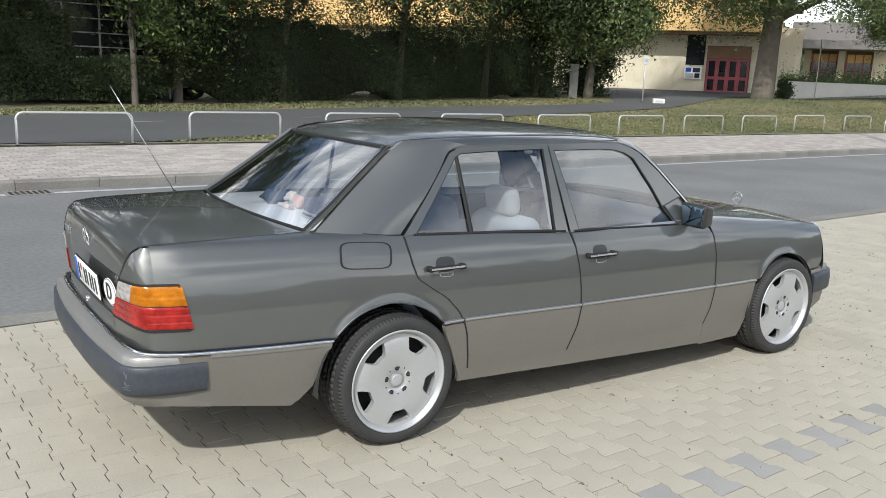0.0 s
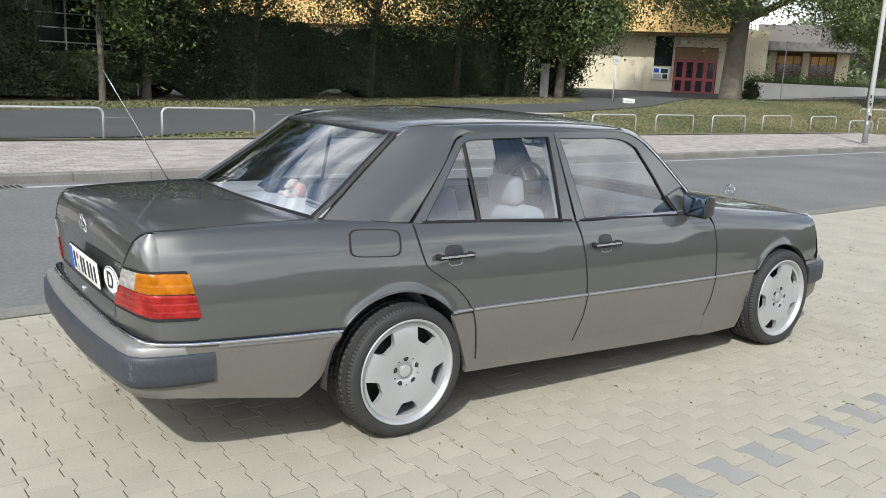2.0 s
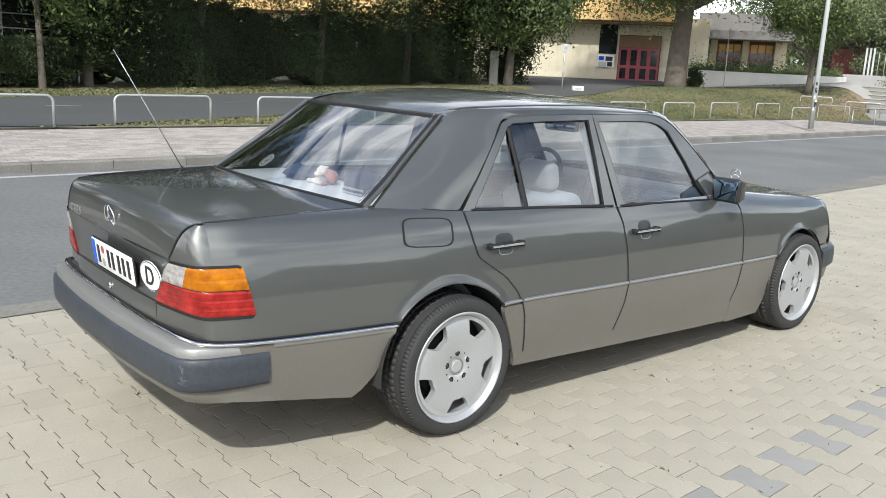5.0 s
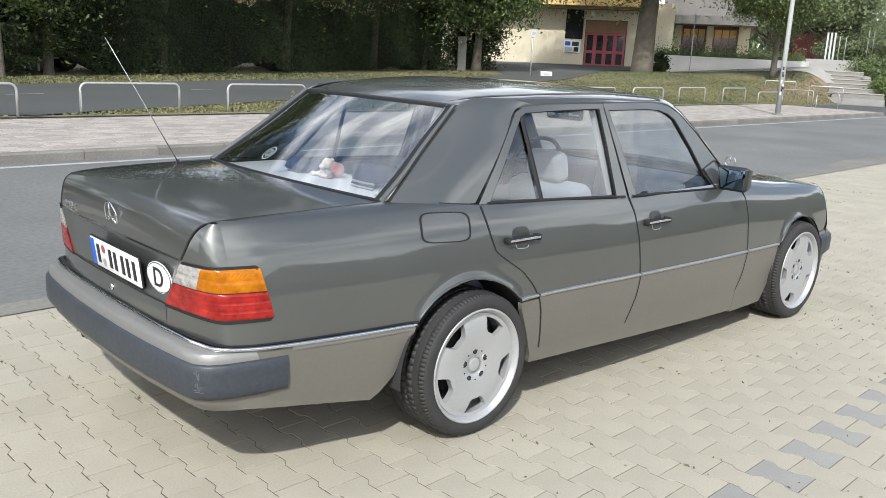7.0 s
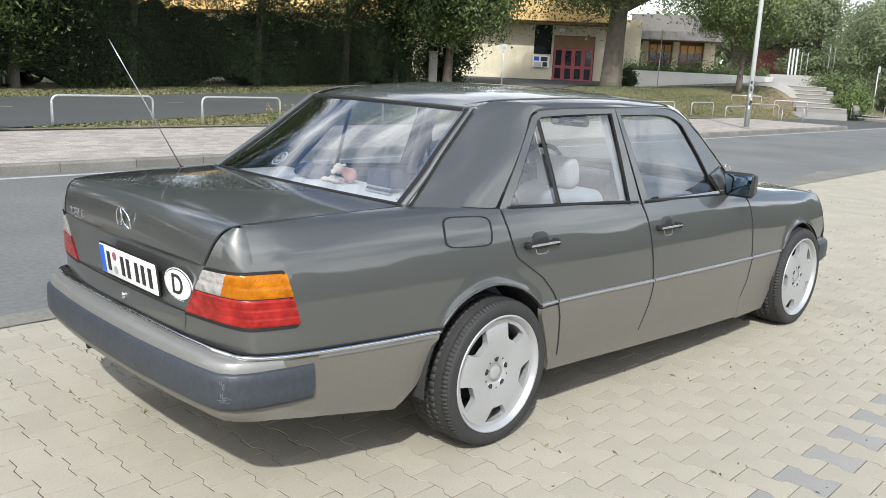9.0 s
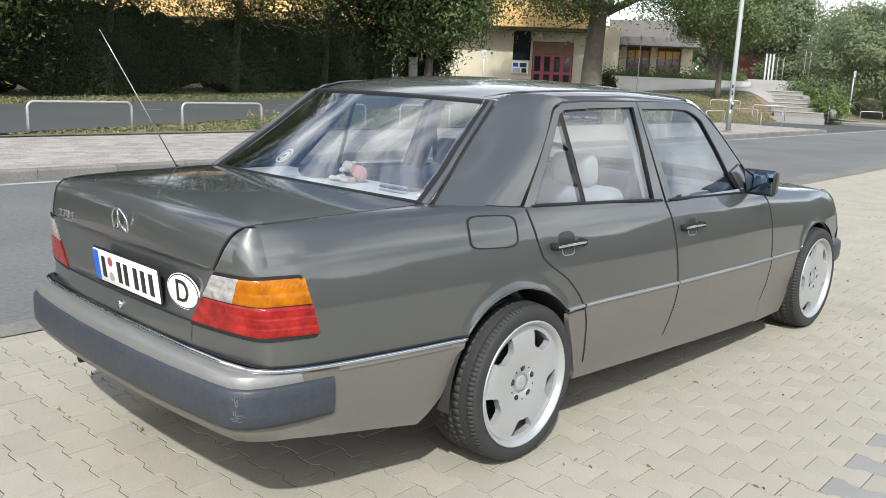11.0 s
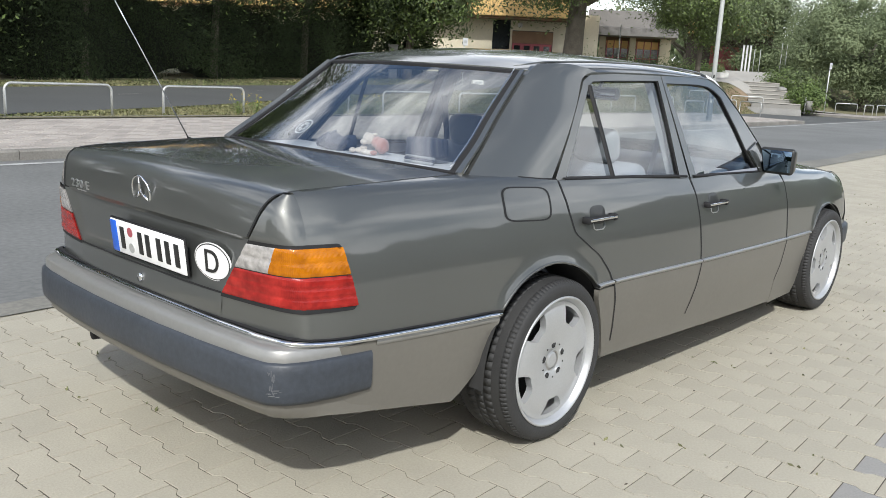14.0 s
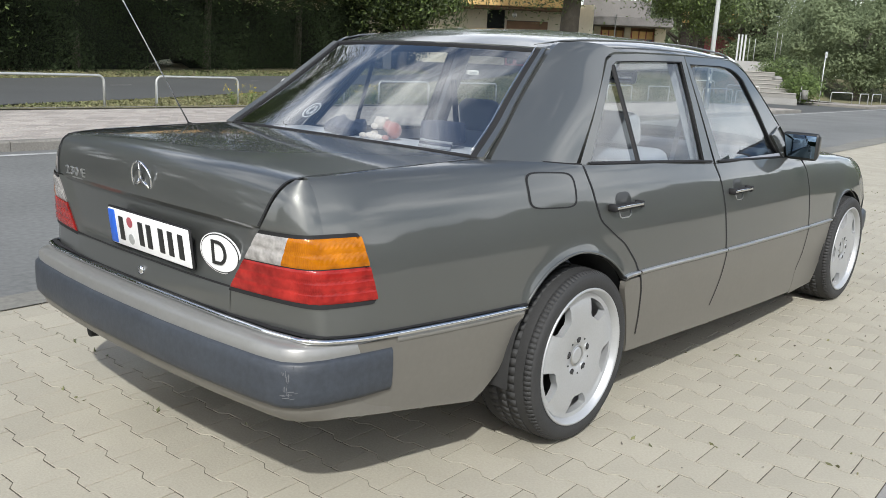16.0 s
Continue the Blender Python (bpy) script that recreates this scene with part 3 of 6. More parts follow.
# roof
rows = []
for i in range(33):
    X = .128 + (1.655 - .128) * i / 32
    ye = smooth_ip(X, (.128, .446, .62, .98, 1.5, 1.655), (.560, .618, .622, .630, .606, .608)) - .006
    ze = smooth_ip(X, (.128, .446, .62, .98, 1.5, 1.60, 1.655), (1.312, 1.318, 1.324, 1.328, 1.324, 1.304, 1.275))
    zc = smooth_ip(X, (.128, .22, .40, .67, 1.09, 1.47, 1.60, 1.655), (1.322, 1.358, 1.388, 1.402, 1.396, 1.370, 1.350, 1.332))
    bow = smooth_ip(X, (.128, .4, 1.2, 1.655), (-.085, 0, 0, .09))
    row = []
    for j in range(41):
        u = -1 + j / 20
        u = math.copysign(abs(u) ** .75, u)
        row.append((X + bow * (1 - u * u), u * ye, ze + (zc - ze) * max(0, 1 - abs(u) ** 2.8) ** (1 / 1.6)))
    rows.append(row)
bm = sheet(rows)
lip(bm, (0, 0, -.015))
part("roof", bm, "paint", car)
for s in (-1, 1):
    # raised moulding along each edge of the roof
    pts = []
    for i in range(25):
        X = .115 + (1.60 - .115) * i / 24
        k = smooth_ip(X, (.115, .30, .45), (0, .6, 1))
        pts.append((X, s * (smooth_ip(X, (.115, .30, .446, .98, 1.5, 1.62), (.490, .552, .585, .594, .575, .568))),
                    smooth_ip(X, (.115, .25, .446, .67, .98, 1.4, 1.5, 1.62), (1.326, 1.347, 1.358, 1.364, 1.366, 1.352, 1.342, 1.316))))
    part("roof_moulding", tube([(x, y, z - .001) for x, y, z in pts], [.001, .003] + [.0042] * (len(pts) - 4) + [.003, .001], 8), "paint", car)


def rear_screen(u, v, off=0.0):
    """A place on the rear window; u across from -1 to 1, v from the base to the top."""
    ex = smooth_ip(v, (0, .30, .55, .82, 1), (-.345, -.212, -.107, .018, .112))
    ey = smooth_ip(v, (0, .30, .55, .82, 1), (.640, .610, .578, .548, .528))
    ez = smooth_ip(v, (0, .30, .55, .82, 1), (.966, 1.058, 1.137, 1.234, 1.306))
    cx = smooth_ip(v, (0, .5, 1), (-.435, -.180, .040)) - .012 * math.sin(math.pi * v)
    cz = smooth_ip(v, (0, .5, 1), (.980, 1.160, 1.314)) + .012 * math.sin(math.pi * v)
    k = 1 - u * u
    return (ex + (cx - ex) * k - .6 * off, u * ey, ez + (cz - ez) * k + .8 * off)


def screen_patch(u0, u1, v0, v1, nu, nv, off, fn=None):
    fn = fn or rear_screen
    return sheet([[fn(u0 + (u1 - u0) * i / nu, v0 + (v1 - v0) * j / nv, off) for i in range(nu + 1)] for j in range(nv + 1)])


rear_window = new("rear_window")
rear_window.parent = car
part("rear_glass", screen_patch(-.97, .97, .008, .99, 28, 16, .0), "backlight", rear_window, "rear window glass")
for nm, a in (("window_seal", (-1.0, -.965, 0, 1, 3, 16)), ("window_seal", (.965, 1.0, 0, 1, 3, 16)), ("window_seal", (-1, 1, -.006, .014, 28, 3)), ("window_seal", (-1, 1, .986, 1.0, 28, 3))):
    part(nm, lip(screen_patch(*a, .006), (0, 0, -.012)), "rubber", rear_window)
for sgn in (-1, 1):
    # bright frame outside the seal
    a = [(x, y, z) for x, y, z in [rear_screen(sgn * 1.0, v, .008) for v in steps(0, 1, 16)]]
    b = [(x - .004, y + sgn * ip(v, (0, 1), (.030, .022)), z + .002) for (x, y, z), v in zip(a, steps(0, 1, 16))]
    part("window_moulding", lip(sheet([a, b]), (0, 0, -.012)), "paint", rear_window)
    if sgn < 0:
        part("bright_edge", tube([(x - .002, y, z + .004) for x, y, z in [rear_screen(sgn * .968, v, .010) for v in steps(.02, .99, 16)]], .0022, 6), "chrome", rear_window)
# round sticker inside the rear window
bm = bmesh.new()
for r0, r1 in ((.031, .037), (.010, .023)):
    for k in range(28):
        a0, a1 = 2 * math.pi * k / 28, 2 * math.pi * (k + 1) / 28
        if r0 < .02 and k % 4 == 3:
            continue
        vs = [bm.verts.new(Vector(rear_screen(.27 + r * math.cos(a) / .58, .20 + r * math.sin(a) / .56, -.006))) for r, a in ((r0, a0), (r1, a0), (r1, a1), (r0, a1))]
        bm.faces.new(vs)
part("window_sticker", bm, "shell", rear_window, "round white sticker with unreadable marks", smooth=False)

# windscreen


def front_screen(u, v, off=0.0):
    ex = ip(v, (0, 1), (2.13, 1.62))
    ey = ip(v, (0, 1), (.700, .565))
    ez = ip(v, (0, 1), (.885, 1.318))
    k = 1 - u * u
    return (ex + ip(v, (0, 1), (.17, .11)) * k, u * ey, ez + ip(v, (0, 1), (.03, .022)) * k)


part("windscreen", screen_patch(-1, 1, 0, 1, 20, 10, 0, front_screen), "glass", car, "windscreen glass")

# boot lid
CEN = ((-.445, .984), (-.60, .984), (-.80, .980), (-.95, .973), (-1.02, .965), (-1.055, .954), (-1.080, .932), (-1.092, .895), (-1.099, .855), (-1.103, .822))
EDG = ((-.365, .662, .967), (-.60, .655, .962), (-.80, .641, .956), (-.95, .627, .951), (-1.005, .617, .947), (-1.035, .609, .940), (-1.058, .600, .922), (-1.075, .585, .888), (-1.086, .571, .85), (-1.092, .558, .822))
cen, edg = curve_through(CEN, 60), curve_through(EDG, 60)
rows = []
for c, e in zip(cen, edg):
    row = []
    for j in range(37):
        u = -1 + j / 18
        k = 1 - abs(u) ** 2.6
        row.append((e[0] + (c[0] - e[0]) * k, u * (e[1] - .007), e[2] + (c[1] - e[2]) * k))
    rows.append(row)
bm = sheet(rows)
lip(bm, (.01, 0, -.014))
boot = part("boot_lid", bm, "paint", car)
# channel under the lid's rim
for s in (-1, 1):
    e2 = [(x + .012, s * (y + .014), z - .010) for x, y, z in edg]
    e1 = [(x + .012, s * (y - .02), z - .010) for x, y, z in edg]
    part("lid_channel", sheet([e1, e2]), "rubber", car)
bm = sheet([[(x, y, z - .01) for x, y, z in [rear_screen(u, v, -.004) for u in steps(-1, 1, 20)]] for v in (-.12, .02)])
part("scuttle_seal", bm, "rubber", car)


def rear_path(z):
    """The tail's outline at a height, from the flank round the corner to the middle."""
    pts = [(x, side_y(x, z)) for x in (-.80, -.85, -.90, -.95, -1.0)]
    q = (-1.0, side_y(-1.0, z))
    yi = ip(z, (.55, .63, .822, .85, .888, .922, .94, .95), (.42, .42, .561, .574, .588, .603, .612, .616))
    xi = ip(z, (.55, .63, .822, .85, .888, .922, .94, .95), (-1.095, -1.092, -1.092, -1.086, -1.075, -1.058, -1.035, -1.01))
    c = (ip(z, (.55, .82, .90, .95), (-1.052, -1.062, -1.055, -1.02)), side_y(-1.03, min(z, .93)) - .002)
    c1, c2 = lerp(q, c, .86), lerp((xi, yi), c, .80)
    for i in range(1, 17):
        t = i / 16
        pts.append(tuple((1 - t) ** 3 * a + 3 * t * (1 - t) ** 2 * b + 3 * t * t * (1 - t) * d + t ** 3 * e for a, b, d, e in zip(q, c1, c2, (xi, yi))))
    return pts


for s in (-1, 1):
    rows = [[(x, s * y, z) for x, y in rear_path(z)[4:]] for z in steps(.553, .945, 26)]
    part("rear_corner", sheet(rows), "paint", car)

# panel between the lamps, with the plate recess
rows = []
for z, x in ((.818, -1.090), (.8172, -1.0825), (.8155, -1.080), (.812, -1.0800), (.80, -1.0804), (.76, -1.082), (.70, -1.085), (.655, -1.089), (.640, -1.094)):
    yi = ip(z, (.63, .822), (.425, .562))
    rows.append([(x + (-1.092 - x) * max(0, min(1, (abs(u) - .90) / .09)), u * yi, z) for u in steps(-1, 1, 44)])
part("plate_panel", sheet(rows), "paint", car)
rows = []
for z, x in ((.640, -1.094), (.6385, -1.1005), (.636, -1.1025), (.630, -1.1035), (.60, -1.106), (.556, -1.104)):
    rows.append([(x + .012 * abs(u) ** 3, u * .43, z) for u in steps(-1, 1, 16)])
part("tail_panel", sheet(rows), "paint", car)
part("lid_lower_seal", sheet([[(-1.105 + .012 * abs(u) ** 3, u * .43, z) for u in steps(-1, 1, 12)] for z in (.637, .643)]), "rubber", car)
# lock
bm = ring(((.0, -.006), (.012, -.006), (.014, -.002), (.014, .01)), 20)
bmesh.ops.transform(bm, matrix=Matrix.Translation((-1.108, 0, .600)) @ Matrix.Rotation(radians(-90), 4, "Z"), verts=bm.verts)
part("boot_lock", bm, "chrome", car)

# tail lamps with ridged lenses
for s in (-1, 1):
    lamp = new("tail_lamp")
    lamp.parent = car
    tagged(lamp, "ridged tail lamp, red below, amber and clear above")

    def lens(name, mat, z0, z1, ya, yb, ridges, label=""):
        """A piece of lens between two heights; ya, yb: from the outer end (0) to the inner (1)."""
        rows = []
        nz = ridges * 6
        for i in range(nz + 1):
            z = z0 + (z1 - z0) * i / nz
            path = rear_path(z)
            dense = resample(path, 60)
            d = np.array(dense)
            start = ip(z, (.640, .806), (-.884, -.918))
            inner = max(ip(z, (.636, .812), (.432, .556)), d[-1, 1])
            ys0 = float(np.interp(-start, -d[:, 0], d[:, 1]))
            keep = [tuple(p) for p in d if p[0] < start and p[1] > inner]
            pts = [(start, ys0)] + keep + [(float(np.interp(-inner, -d[:, 1], d[:, 0])), inner)]
            pts = np.array(resample(pts, 200))
            seg = resample([tuple(p) for p in pts[int(round(ya * 200)):int(round(yb * 200)) + 1]], 18)
            f = (i / 6) % 1
            o = .005 + .003 * (1 - abs(2 * f - 1) ** 6)
            row = []
            for k, (x, y) in enumerate(seg):
                p0, p1 = seg[max(k - 1, 0)], seg[min(k + 1, 18)]
                tx, ty = p1[0] - p0[0], p1[1] - p0[1]
                ln = math.hypot(tx, ty) or 1
                nx, ny = ty / ln, -tx / ln
                if nx > 0:
                    nx, ny = -nx, -ny
                row.append((x + nx * o, s * (y + ny * o), z))
            rows.append(row)
        bm = sheet(rows)
        lip(bm, (.014, s * .004, 0))
        return part(name, bm, mat, lamp, label)
    lens("red_lens", "red", .642, .728, 0, 1, 3)
    lens("amber_lens", "amber", .731, .806, 0, .65, 2)
    lens("clear_lens", "clear", .731, .806, .65, 1, 2)
    rows = []
    for z, cut in ((.630, .014), (.632, .007), (.639, .002), (.66, 0), (.725, 0), (.79, 0), (.807, .002), (.814, .007), (.816, .014)):
        d = np.array(resample(rear_path(z), 200))
        x0 = ip(z, (.637, .812), (-.868, -.902)) - cut
        keep = [tuple(p) for p in d if p[0] < x0 and p[1] > ip(z, (.632, .816), (.424, .548))]
        rows.append([(x - .003, s * (y + .003), z) for x, y in resample(keep, 60)])
    part("lamp_gasket", sheet(rows), "rubber", lamp)

# number plate, with bars for its marks
plate = new("number_plate")
plate.parent = car
tagged(plate, "white number plate with a blue end band and black marks")
pm = Matrix.Translation((-1.108, -.052, .713)) @ Matrix.Rotation(radians(-7), 4, "Y")


def on_plate(name, mat, y0, y1, z0, z1, out, bev=.004):
    bm = box(-.004 - out, y0, z0, .004, y1, z1, bev, 2)
    bmesh.ops.transform(bm, matrix=pm, verts=bm.verts)
    return part(name, bm, mat, plate)


on_plate("plate_holder", "rubber", -.227, .227, -.061, .061, 0, .006)
on_plate("plate_board", "plate", -.221, .221, -.0555, .0555, .004)
on_plate("blue_band", "blue", .178, .219, -.053, .053, .006)
for y in (.146, .034, -.012, -.078, -.127, -.180):
    on_plate("plate_mark", "black", y - .014, y + .014, -.037, .037, .006, .003)
for z, mt in ((.026, "reddoor"), (-.026, "galv")):
    bm = ring(((.0, -.0095), (.016, -.0095), (.016, 0)), 20)
    bmesh.ops.transform(bm, matrix=pm @ Matrix.Translation((0, .094, z)) @ Matrix.Rotation(radians(-90), 4, "Z"), verts=bm.verts)
    part("plate_seal", bm, mt, plate, smooth=False)

# oval sticker with its letter
sticker = new("oval_sticker")
sticker.parent = car
tagged(sticker, "oval white sticker with a black letter")
sm = Matrix.Translation((-1.091, -.386, .722)) @ Matrix.Rotation(radians(-5), 4, "Y") @ Matrix.Rotation(radians(3), 4, "Z")
for nm, mt, a, b, o in (("rim_line", "black", .082, .0535, .004), ("sticker_ground", "plate", .078, .050, .0055)):
    bm = ring(((0, -o), (1, -o), (1, 0)), 40)
    bmesh.ops.transform(bm, matrix=sm @ Matrix.Rotation(radians(-90), 4, "Z") @ Matrix.Diagonal((a, 1, b, 1)), verts=bm.verts)
    part(nm, bm, mt, sticker, smooth=False)
bm = ring(((0, -.003), (1, -.003), (1, 0)), 40)
bmesh.ops.transform(bm, matrix=sm @ Matrix.Rotation(radians(-90), 4, "Z") @ Matrix.Diagonal((.0865, 1, .0560, 1)), verts=bm.verts)
part("sticker_edge", bm, "plate", sticker, smooth=False)
bm = lettering("D", .098)
bmesh.ops.transform(bm, matrix=sm @ Matrix.Translation((-.007, 0, -.002)) @ Matrix.Rotation(radians(-90), 4, "Z") @ Matrix.Rotation(radians(90), 4, "X"), verts=bm.verts)
part("letter", bm, "black", sticker, smooth=False)
# ring badge and model lettering on the lid
badge = new("lid_badge")
badge.parent = boot
tagged(badge, "chrome ring badge with three arms")
bmat = Matrix.Translation((-1.100, 0, .871)) @ Matrix.Rotation(radians(-9), 4, "Y")
bm = bmesh.new()
pts = [(0, .053 * math.cos(a), .053 * math.sin(a)) for a in steps(0, 2 * math.pi, 32)]
tube(pts, .0036, 6, bm, cap=False)
bmesh.ops.transform(bm, matrix=bmat, verts=bm.verts)
part("badge_ring", bm, "chrome", badge)
for k in range(3):
    a = math.pi / 2 + k * 2 * math.pi / 3
    bm = tube([(-.002, 0, 0), (-.001, .053 * math.cos(a), .053 * math.sin(a))], [.0085, .002], 4)
    bmesh.ops.transform(bm, matrix=bmat, verts=bm.verts)
    part("badge_arm", bm, "chrome", badge)
lm = Matrix.Translation((-1.0985, .418, .842)) @ Matrix.Rotation(radians(-5), 4, "Y") @ Matrix.Rotation(radians(-90), 4, "Z") @ Matrix.Rotation(radians(90), 4, "X") @ Matrix.Diagonal((1.3, 1, 1, 1))
for ch, dx in (("2", -.043), ("3", -.019), ("0", .005), ("E", .040)):
    bm = lettering(ch, .040, .002)
    bmesh.ops.transform(bm, matrix=lm @ Matrix.Translation((dx, 0, 0)), verts=bm.verts)
    part("model_letter", bm, "satin", boot, smooth=False)
bm = box(-.020, -.021, -.002, .058, -.0175, .002, .0006, 1)
bmesh.ops.transform(bm, matrix=lm, verts=bm.verts)
part("letter_bar", bm, "satin", boot, smooth=False)


# bumpers
def bumper(name, path, bands, label):
    """path: half outline (x, y) from the side end to the middle; bands: strips of (material, name, list of (offset, z))."""
    root = new(name)
    root.parent = car
    tagged(root, label)
    full = resample(path, 46)
    full = [(x, -y) for x, y in full] + [(x, y) for x, y in full[::-1]][1:]
    n = len(full)
    nor = []
    for k in range(n):
        p0, p1 = full[max(k - 1, 0)], full[min(k + 1, n - 1)]
        tx, ty = p1[0] - p0[0], p1[1] - p0[1]
        ln = math.hypot(tx, ty)
        nx, ny = ty / ln, -tx / ln
        if nx * (full[k][0] - 1.2) + ny * full[k][1] < 0:
            nx, ny = -nx, -ny
        nor.append((nx, ny))
    for nm, mat, prof, k0 in bands:
        rows = []
        for o, z in prof:
            row = []
            for k in range(k0, n - k0):
                x, y = full[k]
                if nm == "lower_apron":
                    turn = max(0, min(1, (-.97 - x) / .13))
                    oo = -.008 + (o + .008) * turn
                    line = .25 + .082 * min(1, (-.44 - x) / .52)
                    zz = z if z > .37 else z + (line - .334) * (1 - turn)
                else:
                    oo, zz = o, z
                row.append((x + nor[k][0] * oo, y + nor[k][1] * oo, zz))
            rows.append(row)
        bm = sheet(rows)
        if nm == "impact_strip":
            lip(bm, (0, 0, 0))
            for endk, sg in ((k0, 1), (n - 1 - k0, -1)):
                vs = [bm.verts.new((full[endk][0] + nor[endk][0] * o, full[endk][1] + nor[endk][1] * o, z)) for o, z in prof]
                bm.faces.new(vs)
        part(nm, bm, mat, root)
    return root


rear_out = ((-.805, .772), (-.93, .762), (-1.03, .742), (-1.085, .718), (-1.118, .680), (-1.132, .60), (-1.150, .40), (-1.160, .20), (-1.162, 0))
rear_bar = bumper("rear_bumper", rear_out, (
    ("bumper_top", "silver", ((-.060, .549), (-.03, .547), (-.006, .541), (.002, .533), (.003, .500)), 0),
    ("impact_strip", "bumper", ((-.01, .506), (.010, .505), (.016, .498), (.018, .474), (.018, .428), (.015, .398), (.008, .386), (-.02, .383)), 1),
    ("lower_apron", "clad", ((-.004, .395), (-.005, .376), (-.012, .352), (-.034, .334)), 0)),
    "long blue-black plastic rear bumper under a bright line, scuffed at the corner")
front_out = ((3.145, .800), (3.25, .788), (3.38, .758), (3.47, .700), (3.53, .58), (3.575, .35), (3.59, 0))
bumper("front_bumper", front_out, (
    ("bumper_top", "clad", ((-.10, .512), (-.02, .505), (.004, .495), (.006, .478)), 0),
    ("impact_strip", "bumper", ((-.01, .478), (.018, .476), (.030, .466), (.034, .430), (.032, .365), (.022, .350), (0, .346)), 0),
    ("front_apron", "clad", ((.004, .350), (-.01, .26), (-.06, .19), (-.12, .17)), 0)),
    "blue-black plastic front bumper")

# bonnet and nose
rows = []
for i in range(25):
    x = 2.12 + (3.335 - 2.12) * i / 24
    ye = side_y(min(x, 3.2), crown(x) - .006) + .004 - ip(x, (3.2, 3.26, 3.335), (0, .014, .17))
    bow = ip(x, (2.12, 2.5, 3.335), (.16, 0, .05))
    zc = crown(x) + ip(x, (2.12, 2.6, 3.2, 3.335), (.040, .040, .030, .010))
    rows.append([(x + bow * (1 - u * u), u * ye, crown(x) - .004 + (zc - crown(x)) * (1 - abs(u) ** 3)) for u in steps(-1, 1, 32)])
bm = sheet(rows)
lip(bm, (0, 0, -.02))
part("bonnet", bm, "paint", car)
rows = [[(ip(abs(u), (0, .7, .9, 1), (3.44, 3.41, 3.36, 3.295)) + dx * (1 - abs(u) ** 4), u * (side_y(3.29, z) + .001), z) for u in steps(-1, 1, 32)] for z, dx in ((.764, -.05), (.74, -.015), (.68, 0), (.62, 0), (.55, 0), (.48, -.02))]
part("nose", sheet(rows), "paint", car)
bm = bmesh.new()
for k in range(9):
    box(3.42, -.26, .53 + .024 * k, 3.446, .26, .536 + .024 * k, 0, 1, bm)
part("grille", bm, "chrome", car)
for s in (-1, 1):
    part("headlamp", box(3.37, min(s * .32, s * .66), .54, 3.425, max(s * .32, s * .66), .72, .02, 2), "clear", car)
bm = bmesh.new()
tube([(3.385, .040 * math.cos(a), .850 + .040 * math.sin(a)) for a in steps(0, 2 * math.pi, 28)], .0035, 6, bm, cap=False)
for k in range(3):
    a = math.pi / 2 + k * 2 * math.pi / 3
    tube([(3.385, 0, .850), (3.385, .040 * math.cos(a), .850 + .040 * math.sin(a))], [.006, .0015], 4, bm)
tube([(3.385, 0, .810), (3.38, 0, .765)], [.004, .012], 8, bm)
part("bonnet_ornament", bm, "chrome", car, "upright chrome ring ornament")

# dark inside of the shell: tub, wheel wells, underbody
bm = bmesh.new()
rows = []
for z, o in ((.22, .10), (.30, .055), (.50, .045), (.86, .11)):
    outline = [(x, -(side_y(x, min(z, .80)) - o)) for x in steps(.36, 2.42, 16)]
    rows.append([(x, y, z) for x, y in outline] + [(x, -y, z) for x, y in outline[::-1]])
part("inner_tub", sheet(rows, closed=True), "dark", car)
part("underbody", box(-.36, -.62, .22, 3.1, .62, .26, 0), "dark", car)
part("boot_floor", box(-1.03, -.60, .375, -.36, .60, .40, 0), "dark", car)
for cx, cr in ((RA_X, RA_R), (FA_X, FA_R)):
    for s in (-1, 1):
        rows = [[(cx + (cr + .004) * math.cos(a), s * y, .315 + (cr + .004) * math.sin(a)) for a in steps(radians(-6), radians(186), 28)] for y in (.835, .80, .60, .50)]
        bm = sheet(rows)
        part("wheel_well", bm, "dark", car)
        rows = [[(cx + r * math.cos(a), s * .50, .315 + r * math.sin(a)) for a in steps(radians(-6), radians(186), 28)] for r in (0.0, cr + .004)]
        part("well_wall", sheet(rows), "dark", car)

# interior
part("cabin_floor", box(.10, -.68, .26, 2.2, .68, .30, .01), "dash", car)
part("parcel_shelf", box(-.44, -.60, .935, .00, .60, .955, .006), "shelf", car, "pale felt parcel shelf")


def seat(name, x, y, w, back_h, base_l, par, head=True, mat="cloth"):
    st = new(name)
    st.parent = par
    tagged(st, "blue-grey striped cloth car seat")
    bm = box(x, y - w / 2, .34, x + base_l, y + w / 2, .52, .05, 4)
    part("cushion", bm, mat, st)
    bm = box(-.07, -w / 2, 0, .07, w / 2, back_h, .05, 4)
    for v in bm.verts:
        v.co.y *= 1 - .15 * max(0, v.co.z / back_h - .5)
    bmesh.ops.transform(bm, matrix=Matrix.Translation((x, y, .46)) @ Matrix.Rotation(radians(-17), 4, "Y"), verts=bm.verts)
    part("backrest", bm, mat, st)
    if head:
        bm = box(-.048, -.115, -.078, .048, .115, .078, .045, 5)
        bmesh.ops.transform(bm, matrix=Matrix.Translation((x - .01 - back_h * .29 + .0, y, .46 + back_h * .956 + .075)) @ Matrix.Rotation(radians(-12), 4, "Y"), verts=bm.verts)
        part("headrest", bm, "clothl", st, "pale rounded headrest")
        for dy in (-.05, .05):
            part("headrest_post", tube([(x - .02 - back_h * .27, y + dy, .40 + back_h), (x - .02 - back_h * .28, y + dy, .46 + back_h)], .006, 6), "chrome", st)
    return st


